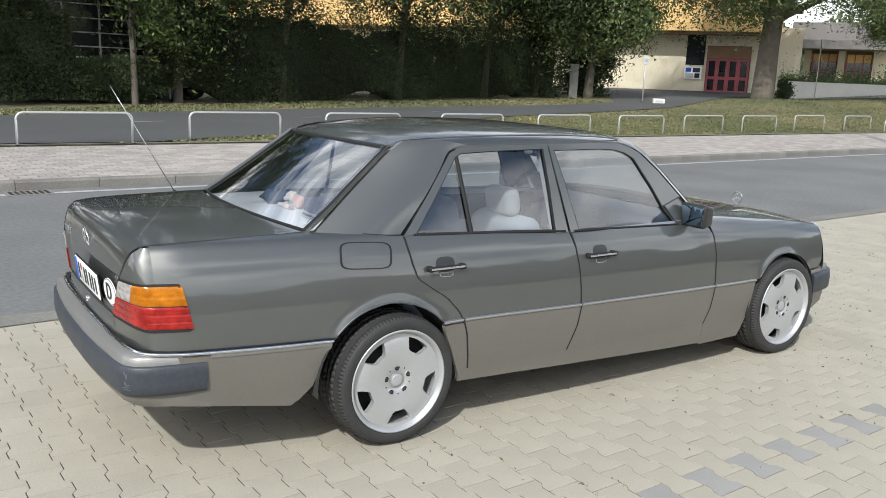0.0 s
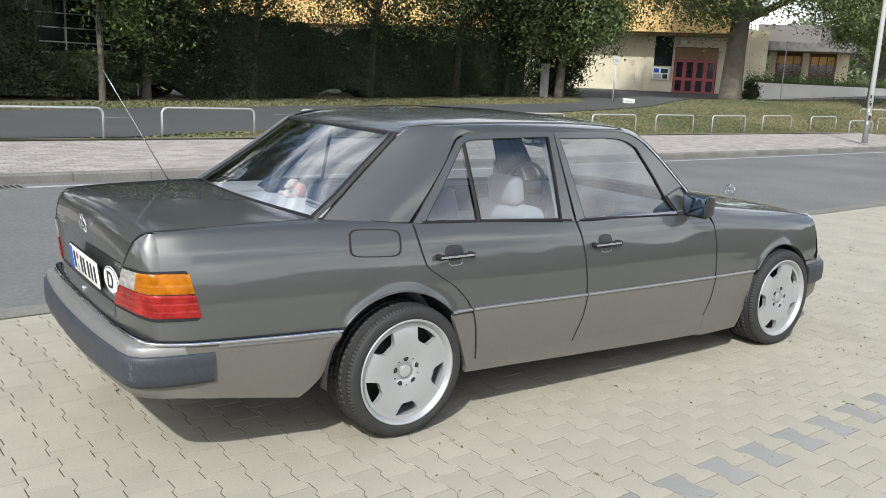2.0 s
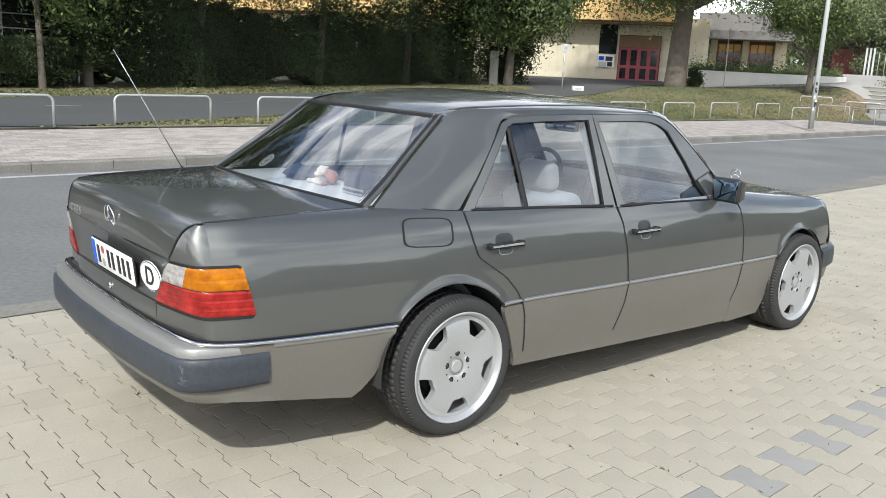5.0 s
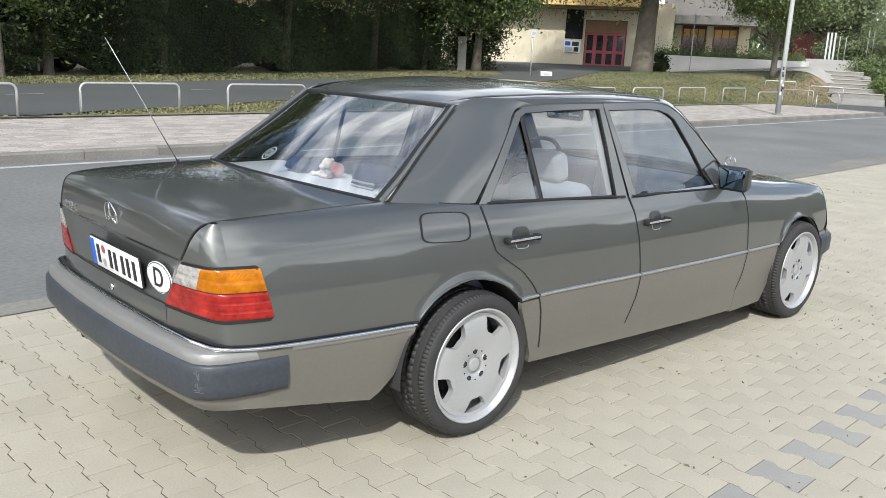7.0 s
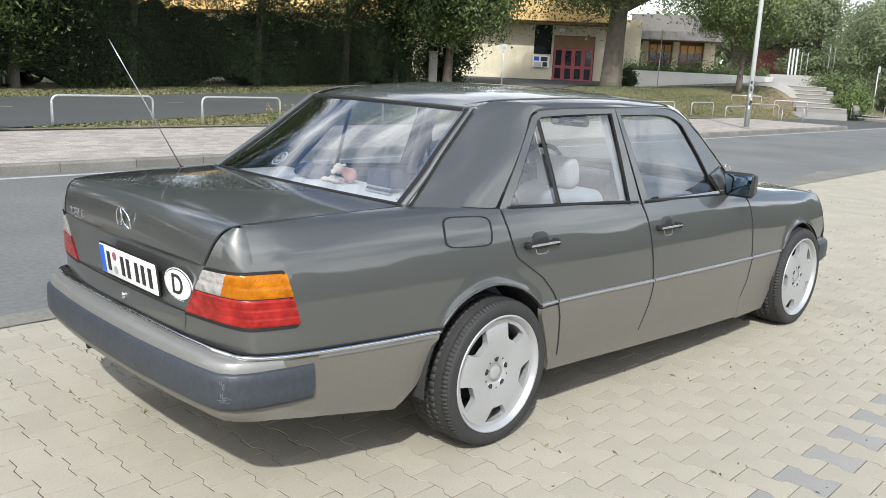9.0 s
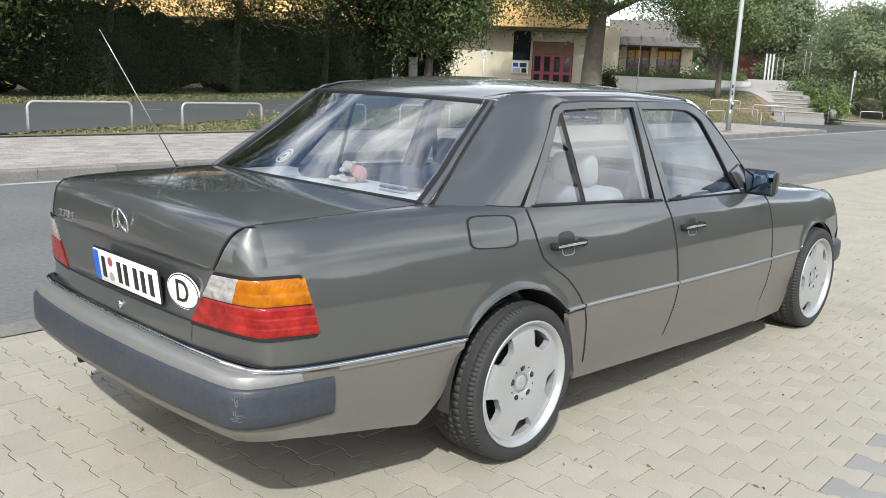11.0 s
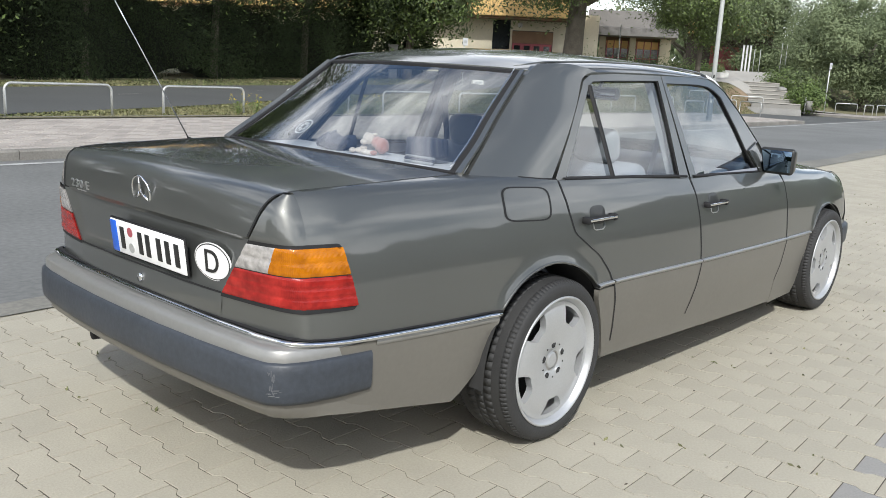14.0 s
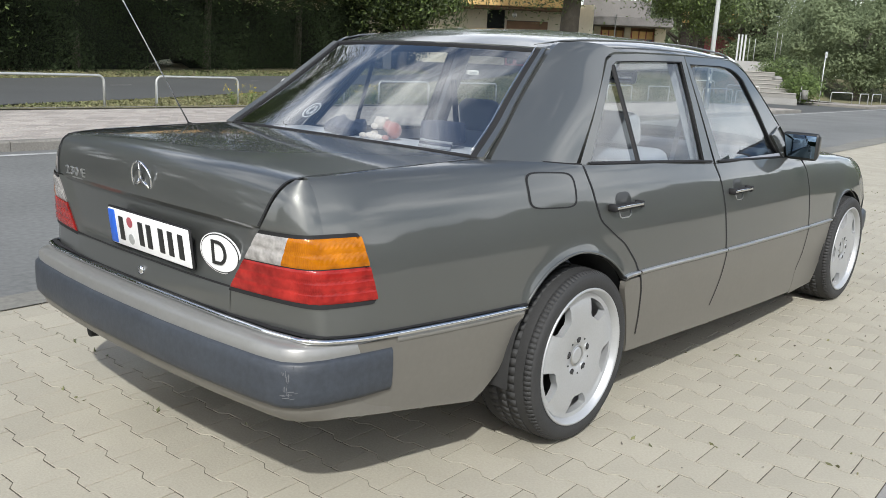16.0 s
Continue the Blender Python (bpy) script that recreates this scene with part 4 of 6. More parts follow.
seat("front_seat", 1.06, -.38, .50, .49, .50, car)
seat("front_seat", 1.06, .38, .50, .49, .50, car)
seat("rear_bench", .27, 0, 1.30, .47, .48, car, head=False)
part("dashboard", box(1.86, -.66, .62, 2.24, .66, .885, .06, 4), "dash", car)
bm = bmesh.new()
wm = Matrix.Translation((1.68, .37, .86)) @ Matrix.Rotation(radians(-66), 4, "Y")
tube([(.19 * math.cos(a), .19 * math.sin(a), 0) for a in steps(0, 2 * math.pi, 30)], .014, 8, bm, cap=False)
for a in (0, math.pi * .55, -math.pi * .55):
    tube([(0, 0, -.02), (.18 * math.cos(a + math.pi), .18 * math.sin(a + math.pi), 0)], .016, 6, bm)
blob((0, 0, -.01), (.07, .07, .03), 2, 0, bm)
bmesh.ops.transform(bm, matrix=wm, verts=bm.verts)
part("steering_wheel", bm, "rubber", car, "dark four-spoke steering wheel")
inner = part("rear_view_mirror", box(1.41, -.17, 1.19, 1.435, .08, 1.255, .02, 3), "shell", car, "inside mirror")
part("mirror_face", box(1.406, -.158, 1.200, 1.409, .068, 1.245, .001, 1), "chrome", inner)
part("mirror_stem", tube([(1.43, -.045, 1.25), (1.50, -.045, 1.33)], .008, 8), "shell", inner)
for s in (-1, 1):
    part("belt_webbing", sheet([[(.985 + dx, s * (.655 - .02 * k), 1.20 - .13 * k) for dx in (0, .045)] for k in range(6)]), "navy", car)
    rows = [[(x, s * (cabin_y(x, z) - .045), z) for x in (.955, 1.035)] for z in steps(.60, 1.31, 8)]
    bm = sheet(rows)
    lip(bm, (0, -s * .03, 0))
    part("centre_pillar", bm, "clothl", car)
    rows = [[(x, s * (side_y(x, .80) - .055), z) for x in steps(.40, 2.05, 8)] for z in (.45, .70, .90)]
    part("door_card", sheet(rows), "cloth", car)
rows = [[(X, u * .54, 1.318 + ip(X, (.13, .6, 1.1, 1.62), (0, .05, .05, .01)) * (1 - u * u)) for u in steps(-1, 1, 12)] for X in steps(.15, 1.62, 10)]
part("headlining", sheet(rows), "clothl", car)

# bright line round the tail, from one rear wheel to the other
line = [(x, side_y(x, trim_z(x)) + .010, trim_z(x)) for x in steps(-.305, -.98, 14)]
line += [(-1.025, .738, .549), (-1.052, .720, .551), (-1.072, .690, .553), (-1.092, .60, .554), (-1.106, .42, .556), (-1.114, 0, .557)]
line = resample(line, 60)
line = [(x, -y, z) for x, y, z in line] + [(x, y, z) for x, y, z in line[::-1]][1:]
part("bright_line", tube(line, .0078, 8), "chrome", car, "chrome line round the tail")
for s in (-1, 1):
    rows = [[(x, s * (side_y(x, trim_z(x)) + o), trim_z(x) + dz) for o, dz in ((.002, -.004), (.0085, -.007), (.0085, -.024), (.002, -.027))] for x in steps(-.312, -.812, 12)]
    part("side_band", sheet(rows), "silver", car)
rows = [[(x + .004, y, z + .010) for x, y, z in line], [(x + .018, y * .985, z + .012) for x, y, z in line]]
part("tail_seam", sheet(rows), "rubber", car)

# dark shut lines: strips laid over the panel gaps, painting their shade
for s in (-1, 1):
    for tab, z0, z1 in ((R_GAP, .30, .935), (B_GAP, .30, .90), (F_GAP, .29, .885)):
        rows = [[(ip(z, *tab) + dx, s * (side_y(ip(z, *tab), z) + (.0014 if z > trim_z(ip(z, *tab)) else .0074)), z) for dx in (-.0042, .0042)] for z in steps(z0, z1, 40)]
        part("shut_line", sheet(rows), "rubber", car)
    # seam at the foot of the rear pillar
    rows = [[(x, s * (side_y(x, top_z(x)) + o), top_z(x) + dz) for o, dz in ((.0015, -.003), (.0005, .003))] for x in steps(-.30, .068, 12)]
    part("pillar_seam", sheet(rows), "rubber", car)
    # rolled edges of the wheel arches
    for cx, cr, a0, a1 in ((RA_X, RA_R, 42, 140), (FA_X, FA_R, 30, 143)):
        pts = []
        for a in steps(radians(a0), radians(a1), 26):
            x, z = cx + (cr + .004) * math.cos(a), .315 + (cr + .004) * math.sin(a)
            pts.append((x, s * (side_y(x, z) - .001), z))
        part("arch_edge", tube(pts, .0045, 8), "paint", car)

# dark line round the boot lid, laid over the gap to paint its shade
for s in (-1, 1):
    e3 = [(x - .0015, s * (y - .001), z + .0022) for x, y, z in edg]
    e4 = [(x - .0015, s * (y - .0095), z + .0022) for x, y, z in edg]
    part("lid_line", sheet([e3, e4]), "rubber", car)

# fuel flap on the right flank
flap = new("fuel_flap")
flap.parent = car


def flap_place(u, v, off):
    x, z = -.127 + .113 * u + .006 * v, .870 + .052 * v - .006 * u
    return (x, -(side_y(x, z) + off), z)


def rounded(k, n=40, e=5.0):
    out = []
    for i in range(n):
        a = 2 * math.pi * i / n
        c, d = math.cos(a), math.sin(a)
        out.append((k * math.copysign(abs(c) ** (2 / e), c), k * math.copysign(abs(d) ** (2 / e), d)))
    return out


# black ring on the skin in place of the shade in the flap's gap
part("flap_gap", sheet([[flap_place(u, v, .0012) for u, v in rounded(k)] for k in (.995, 1.075)], closed=True), "rubber", flap)
part("flap_cover", sheet([[flap_place(u * k, v * k, .0012) for u, v in rounded(.985)] for k in (1, .75, .5, .25, 0)], closed=True), "paint", flap)

# wire aerial on the left rear wing
part("aerial", tube([(-.50, .70, .95), (-.66, .718, 1.24), (-.812, .735, 1.515)], [.0032, .0024, .0012], 6), "chrome", car)
part("aerial_base", tube([(-.498, .70, .938), (-.505, .70, .965)], [.012, .008], 10), "rubber", car)
part("tail_pipe", tube([(-.80, .36, .30), (-1.10, .36, .318)], .022, 14), "rubber", car)


# wheels
def wheel_mesh(s, phase):
    tyre_p = ((.246, -.108), (.250, -.113), (.270, -.118), (.290, -.117), (.302, -.110), (.309, -.098), (.3125, -.085), (.3135, -.05), (.3135, 0), (.3135, .05), (.3125, .085), (.300, .110), (.27, .117), (.246, .108))
    parts = {}
    bm = ring(tyre_p, 96)
    parts["tyre"] = (bm, "tyre")
    # tread: cross grooves as small raised blocks
    bm = bmesh.new()
    for row, (y0, y1) in enumerate(((-.098, -.062), (-.054, -.022), (-.014, .014), (.022, .054), (.062, .098))):
        nb = 64
        for k in range(nb):
            a0 = 2 * math.pi * (k + .05 + .35 * (row % 2)) / nb
            a1 = 2 * math.pi * (k + .97 + .35 * (row % 2)) / nb
            r0, r1 = .3105, .3165 - (.004 if row in (0, 4) else 0)
            sk = .006 * (1 if row % 2 else -1)
            co = []
            for r in (r0, r1):
                for y, a in ((y0, a0), (y1, a0 + sk * 2), (y1, a1 + sk * 2), (y0, a1)):
                    rr = r - (.006 if (r == r1 and abs(y) > .09) else 0)
                    co.append(bm.verts.new((rr * math.cos(a), y, rr * math.sin(a))))
            for f in ((4, 5, 6, 7), (0, 1, 5, 4), (1, 2, 6, 5), (2, 3, 7, 6), (3, 0, 4, 7)):
                bm.faces.new([co[i] for i in f])
    # ribs of the two shoulders
    tread = bm
    for sg in (-1, 1):
        bm = bmesh.new()
        for k in range(104):
            a0, a1 = 2 * math.pi * k / 104, 2 * math.pi * (k + .94) / 104
            q = [[bm.verts.new((r * math.cos(a), sg * y, r * math.sin(a))) for r, y in ((.3020, .1104), (.3058, .1046), (.3098, .0966), (.3124, .0880))] for a in (a0, a1)]
            for m_ in range(3):
                bm.faces.new((q[0][m_], q[0][m_ + 1], q[1][m_ + 1], q[1][m_]))
        edges_ = [e for e in bm.edges if e.is_boundary]
        made = bmesh.ops.extrude_edge_only(bm, edges=edges_)["geom"]
        for v in [g_ for g_ in made if isinstance(g_, bmesh.types.BMVert)]:
            v.co *= .985
        got = {v: tread.verts.new(v.co) for v in bm.verts}
        for f in bm.faces:
            tread.faces.new([got[v] for v in f.verts])
        bm.free()
    parts["tread"] = (tread, "tyre")
    # rim lip and barrel
    bm = ring(((.250, -.112), (.252, -.116), (.248, -.119), (.243, -.118), (.239, -.110), (.229, -.098), (.224, -.06), (.215, .05), (.24, .10)), 96)
    parts["rim_lip"] = (bm, "rim")
    # face disc with five openings
    bm = bmesh.new()
    prof = ((.0, -.088), (.034, -.088), (.042, -.094), (.075, -.099), (.105, -.1025), (.135, -.1045), (.150, -.105), (.160, -.105), (.172, -.1045), (.190, -.103), (.203, -.100), (.212, -.097), (.228, -.098))
    # columns run along the openings' edges, so that these stay straight
    cells, inside = 24, 6

    def angle(r, k):
        sec, m_ = divmod(k, cells)
        w_ = ip(r, (.0, .150, .160, .190, .212, .23), (.15, .15, .225, .285, .30, .30))
        m_ -= cells // 2
        half_ = math.pi / 5
        b_ = inside
        if abs(m_) <= b_:
            a_ = w_ * m_ / b_
        else:
            a_ = math.copysign(w_ + (half_ - w_) * (abs(m_) - b_) / (cells // 2 - b_), m_)
        return phase + sec * 2 * half_ + a_

    n = cells * 5
    vs = [[bm.verts.new((r * math.cos(angle(r, k)), y, r * math.sin(angle(r, k)))) for k in range(n)] for r, y in prof]
    for i in range(len(prof) - 1):
        for k in range(n):
            m_ = k % cells - cells // 2
            if .1495 < (prof[i][0] + prof[i + 1][0]) / 2 < .212 and -inside <= m_ < inside:
                continue
            bm.faces.new((vs[i][k], vs[i][(k + 1) % n], vs[i + 1][(k + 1) % n], vs[i + 1][k]))
    bmesh.ops.delete(bm, geom=[v for v in bm.verts if not v.link_faces], context="VERTS")
    bmesh.ops.remove_doubles(bm, verts=bm.verts, dist=1e-5)
    bmesh.ops.recalc_face_normals(bm, faces=bm.faces)
    es = [e for e in bm.edges if e.is_boundary]
    for e in es:
        e.smooth = False
    made = bmesh.ops.extrude_edge_only(bm, edges=es)["geom"]
    for v in [g for g in made if isinstance(g, bmesh.types.BMVert)]:
        v.co.y += .026
        k = math.hypot(v.co.x, v.co.z)
    parts["rim_face"] = (bm, "rim")
    parts["brake_disc"] = (ring(((0, -.03), (.155, -.03), (.155, 0)), 48), "dark")
    parts["inner_dish"] = (ring(((.0, -.01), (.22, -.01)), 32), "dark")
    bm = ring(((0, -.0955), (.024, -.0955), (.030, -.0945), (.033, -.090)), 32)
    parts["centre_cap"] = (bm, "rim")
    parts["cap_ring"] = (ring(((.033, -.0945), (.0360, -.0965), (.0395, -.0935)), 40), "satin")
    return parts


def wheel(x, s, z, phase):
    w = new("wheel")
    w.parent = car
    tagged(w, "silver five-opening alloy wheel with a low black tyre")
    k = z / .3165
    w.matrix_basis = Matrix.Translation((x, s * .742, z)) @ (Matrix() if s < 0 else Matrix.Rotation(math.pi, 4, "Z")) @ Matrix.Diagonal((k, 1, k, 1))
    for nm, (bm, mt) in wheel_mesh(s, phase).items():
        part(nm, bm, mt, w)
    for k in range(5):
        a = phase + math.pi / 5 + 2 * math.pi * k / 5
        at = Matrix.Translation((.0635 * math.cos(a), 0, .0635 * math.sin(a)))
        for nm, mt, prof in (("bolt_seat", "rim", ((.0138, -.0985), (.0155, -.0995), (.0178, -.0955))), ("bolt_hole", "rubber", ((0, -.0975), (.0140, -.0983))), ("bolt", "tyre", ((0, -.1000), (.0078, -.0996), (.0084, -.0978)))):
            bm = ring(prof, 14)
            bmesh.ops.transform(bm, matrix=at, verts=bm.verts)
            part(nm, bm, mt, w)
        a += math.pi / 5
        bm = ring(((0, -.1005), (.0032, -.1000), (.0036, -.0985)), 10)
        bmesh.ops.transform(bm, matrix=Matrix.Translation((.066 * math.cos(a), 0, .066 * math.sin(a))), verts=bm.verts)
        part("rim_mark", bm, "rubber", w)


for x, s, z, ph in ((.013, -1, .301, radians(58)), (.013, 1, .301, 0), (2.822, -1, .307, radians(40)), (2.822, 1, .307, .5)):
    wheel(x, s, z, ph)


# scrapes on the right corner of the rear bumper, scraps on the lid, and on the rear window
# pale specks for dust and for painted glints of sky between leaves
rr = random.Random(19)
bm = bmesh.new()
for k in range(26):
    t = rr.gauss(.5, .22)
    x, y = -1.092 - .026 * t, -.712 + .036 * t
    nx, ny = -.72, -.69
    z = rr.uniform(.42, .50) if k % 3 else rr.uniform(.415, .435)
    l_, w_ = rr.uniform(.003, .012), rr.uniform(.0006, .002)
    if k % 3 == 0:
        l_, w_ = w_, l_
    vs = [bm.verts.new((x + nx * .0192 + .69 * a * w_, y + ny * .0192 - .72 * a * w_, z + b * l_ + a * .001)) for a, b in ((-1, -.6), (.7, -1), (1, .8), (-.5, 1))]
    bm.faces.new(vs)
tagged(part("scrapes", bm, "scuff", rear_bar, "pale scrapes at the corner", smooth=False), kind="stuff")
bm = bmesh.new()
for k in range(30):
    u, v = rr.uniform(-.9, .9), rr.uniform(.05, .9)
    p = Vector(rear_screen(u, v, .003))
    q = rr.uniform(.0005, .0012)
    bm.faces.new([bm.verts.new(p + Vector((q * a, q * b * rr.uniform(.6, 2), .7 * q * a))) for a, b in ((-1, -1), (1, -.7), (.8, 1), (-.9, .8))])
tagged(part("dust_specks", bm, "galv", rear_window, smooth=False), kind="stuff")
bm = bmesh.new()
for k in range(46):
    i = rr.randrange(4, 24)
    c, e = cen[i], edg[i]
    u = rr.uniform(-.8, .8)
    kk = 1 - abs(u) ** 2.6
    p = Vector((e[0] + (c[0] - e[0]) * kk, u * (e[1] - .007), e[2] + (c[1] - e[2]) * kk + .0012))
    q = rr.uniform(.001, .0035)
    bm.faces.new([bm.verts.new(p + Vector((q * a, q * b * rr.uniform(.5, 2.5), 0))) for a, b in ((-1, -1), (1, -.7), (.8, 1), (-.9, .8))])
tagged(part("leaf_scraps", bm, "kerb", boot, smooth=False), kind="stuff")

# ---- things on the car's parcel shelf ----
bm = bmesh.new()
blob((-.105, -.038, .992), (.030, .030, .033), 2, .003, bm)
blob((-.112, -.018, 1.004), (.024, .026, .024), 2, .003, bm)
blob((-.150, -.040, .966), (.016, .014, .010), 2, .001, bm)
body_faces = len(bm.faces)
blob((-.128, .012, 1.016), (.025, .027, .024), 2, .002, bm)
blob((-.150, .018, 1.004), (.014, .016, .012), 2, .001, bm)
for dx, dy, dz, r in ((-.150, .045, .968, .016), (-.158, .072, .966, .015), (-.160, .000, .967, .016), (-.162, -.020, .966, .014), (-.140, .030, .978, .014), (-.118, .034, 1.032, .009), (-.118, -.012, 1.034, .009)):
    blob((dx, dy, dz), (r, r * 1.15, r * .75), 2, .001, bm)
bm.faces.ensure_lookup_table()
for i, f_ in enumerate(bm.faces):
    f_.material_index = 0 if i < body_faces else 1
toy = part("plush_toy", bm, "plushr")
toy.data.materials.append(M["plushw"])
tagged(toy, "coral and cream plush toy slumped on the parcel shelf", "toy")
bag = thing("folded_cloth", "dark folded cloth with a striped knit band on the parcel shelf", "cloth")
bm = box(-.17, -.365, .975, -.07, -.225, 1.045, .012, 3)
for v in bm.verts:
    v.co += Vector(noise.noise_vector(v.co * 18)) * .006
part("cloth_fold", bm, "navy", bag)
for k in range(3):
    part("knit_band", tube([(-.18 + .004 * k, -.385, .962 + .009 * k), (-.185 + .004 * k, -.31, .962 + .009 * k), (-.18 + .004 * k, -.24, .962 + .009 * k)], .0052, 6), ("clothl", "navy", "clothl")[k], bag)
bm = blob((-.13, .20, .985), (.075, .085, .035), 3, .028)
tagged(part("dark_cap", bm, "navy"), "dark crumpled cap on the parcel shelf", "cap")

# ---- the place: road frame turned a little against the car ----
YAW = 3.2
RT = Matrix.Rotation(radians(YAW), 4, "Z")


def rd(u, v, z=0.0):
    """A place given along (u) and across (v) the road."""
    return tuple(RT @ Vector((u, v, z)))


def flat(name, u0, v0, u1, v1, z, mat, label, nu=1, nv=1):
    rows = [[rd(u0 + (u1 - u0) * i / nu, v0 + (v1 - v0) * j / nv, z) for i in range(nu + 1)] for j in range(nv + 1)]
    return tagged(part(name, sheet(rows), mat), label, kind="structure")


def smoothstep(a, b, x):
    t = max(0, min(1, (x - a) / (b - a)))
    return t * t * (3 - 2 * t)


def ground_z(x, y):
    """Height of the land behind the pavement."""
    c, s_ = math.cos(radians(YAW)), math.sin(radians(YAW))
    v = -x * s_ + y * c
    rise = smoothstep(6, 30, .55 * x + .6 * (v - 12)) * smoothstep(12.2, 15, v)
    k = (x - 37.6) * .695 - (y - 23.5) * .719
    d = -(x - 37.6) * .719 - (y - 23.5) * .695
    bank = (.093 * max(0, min(8, k)) * smoothstep(5.0, .5, d) * (1 - .45 * smoothstep(8, 9.5, k))) * smoothstep(12.3, 15, v)
    hump = .26 * math.exp(-((x - 33) / 4.0) ** 2 - ((y - 20.0) / 3.0) ** 2)
    along, across = (x - 44.7) * .927 + (y - 16.6) * .375, (y - 16.6) * .927 - (x - 44.7) * .375
    ramp = .78 * smoothstep(-.5, 9.5, along) * smoothstep(-3.2, -1.4, across)
    bed = .34 * math.exp(-((x - 42.7) / 1.5) ** 2 - ((y - 13.4) / 1.0) ** 2)
    u = x * c + y * s_
    mouth = smoothstep(31, 32.5, u) * smoothstep(44.5, 43, u) * smoothstep(13.2, 12.3, v)
    return .12 - .116 * mouth + .92 * rise + bank + hump + ramp + bed


V_ROAD, V_LINE, V_KERB, V_WALK, V_EDGE = 1.815, 7.22, 7.60, 7.74, 12.05

flat("ground", -900, -900, 900, 900, -.12, "grass", "flat land reaching to the horizon")
flat("road", -160, V_ROAD, 220, V_KERB + .05, .003, "asphalt", "grey worn asphalt road", 60, 4)
flat("paving_bed", -13.0, -9.5, 20.0, V_ROAD + .02, -.003, "joint", "sandy bed under the paving stones")
flat("outer_paving", -60, -45, 90, V_ROAD + .01, -.014, "pavers", "beige paving reaching beyond the parking strip", 4, 4)
flat("edge_line", -160, V_LINE, 220, V_LINE + .12, .007, "white", "faded white edge line on the road")
flat("pavement", -160, V_WALK, 32.0, V_EDGE, .115, "joint", "pinkish grey paved footway", 2, 2)
flat("far_pavement", 43.5, V_WALK, 220, V_EDGE, .115, "walkway", "grey footway beyond the side road", 2, 2)
flat("road_mouth", 31.0, V_KERB, 90.0, 13.0, .007, "asphalt2", "dark asphalt mouth of the side road", 4, 4)

rows = []
for j in range(90):
    v = 12.1 + (j / 89) ** 1.8 * 120
    rows.append([(*rd(-60 + 1.2 * i, v)[:2], ground_z(*rd(-60 + 1.2 * i, v)[:2])) for i in range(170)])
tagged(part("verge", sheet(rows), "grass"), "dry patchy grass bank behind the footway", kind="structure")

rr = random.Random(41)
rows = []
for i in range(121):
    u = -14 + .3 * i
    w = .22 + .16 * noise.noise(Vector((u * .35, 0, 5))) + .10 * noise.noise(Vector((u * 1.7, 2, 5))) + .28 * smoothstep(8.5, 14, u)
    rows.append([rd(u, V_ROAD - .01 + max(.03, w) * k / 6, .0065 - .003 * (k / 6) ** 2) for k in range(7)])
tagged(part("sand_drift", sheet(rows), "sand"), "pale sand drifted over the edge of the road", kind="structure")
ROAD_NEAR = ((-45, 2.6, 4.2, 6.4, 15.4, 19, 22, 26.4, 30.6, 36, 46), (9.75, 12.36, 13.2, 14.2, 18.65, 19.3, 19.6, 20.5, 22.3, 25.2, 27.5))
# second road, running off behind the verge to the building
rows = []
for x in steps(-45, 46, 90):
    ya = ip(x, *ROAD_NEAR)
    yb = ip(x, (-45, .84, 5.5, 11.6, 21.6, 25, 29, 33, 46), (17.5, 19.6, 21.6, 22.5, 22.3, 22.8, 27.5, 34, 40))
    rows.append([(x, ya + (yb - ya) * k / 14, ground_z(x, ya + (yb - ya) * k / 14) + .035) for k in range(15)])
tagged(part("side_road", sheet(rows), "asphalt2"), "dark asphalt side road", kind="structure")
for x, y in ((-1.0, 15.6), (3.4, 17.3), (8.6, 19.0), (14.0, 20.4)):
    rows = [[(x + dx, y + dy + .36 * dx, ground_z(x, y) + .05) for dx in (0, .9)] for dy in (0, .08)]
    tagged(part("lane_dash", sheet(rows), "white"), "short white lane dash", kind="structure")

# kerb faces that close the footways at the side road's mouth
for u, d in ((32.0, 1), (43.5, -1)):
    rows = [[rd(u + o * d, v, z) for o, z in ((-.14, .118), (-.01, .120), (.004, .10), (.006, -.05))] for v in steps(V_KERB, 12.2, 10)]
    tagged(part("mouth_kerb", sheet(rows), "kerb"), "kerb across the end of the footway", kind="structure")

# kerb stones
kst = tagged(new("kerb"), "weathered grey kerb stones along the road", kind="structure")
prof = ((0, -.05), (.004, .10), (.02, .12), (.14, .122), (.14, -.05))
rows = [[(u, o, z) for o, z in prof] for u in (0.004, .996)]
kb = sheet(rows)
for end in (0.004, .996):
    kb.faces.new([kb.verts.new((end, o, z)) for o, z in prof])
kme = bpy.data.meshes.new("kerb_stone")
kb.to_mesh(kme)
kb.free()
kme.materials.append(M["kerb"])
for i in list(range(-14, 32)) + list(range(43, 75)):
    o = new("kerb_stone", kme)
    o.parent = kst
    o.matrix_basis = RT @ Matrix.Translation((i, V_KERB, 0))

flat("edging", -160, V_EDGE - .02, 32, V_EDGE + .08, .145, "kerb", "narrow concrete edging behind the footway")


# hoop rails
def hoop(w=1.94, h_=.56, r=.024):
    pts = [(0, 0, -.1), (0, 0, h_ - .12)]
    for a in steps(math.pi, math.pi / 2, 6):
        pts.append((.12 + .12 * math.cos(a), 0, h_ - .12 + .12 * math.sin(a)))
    for a in steps(math.pi / 2, 0, 6):
        pts.append((w - .12 + .12 * math.cos(a), 0, h_ - .12 + .12 * math.sin(a)))
    pts.append((w, 0, -.1))
    return tube(pts, r, 10)


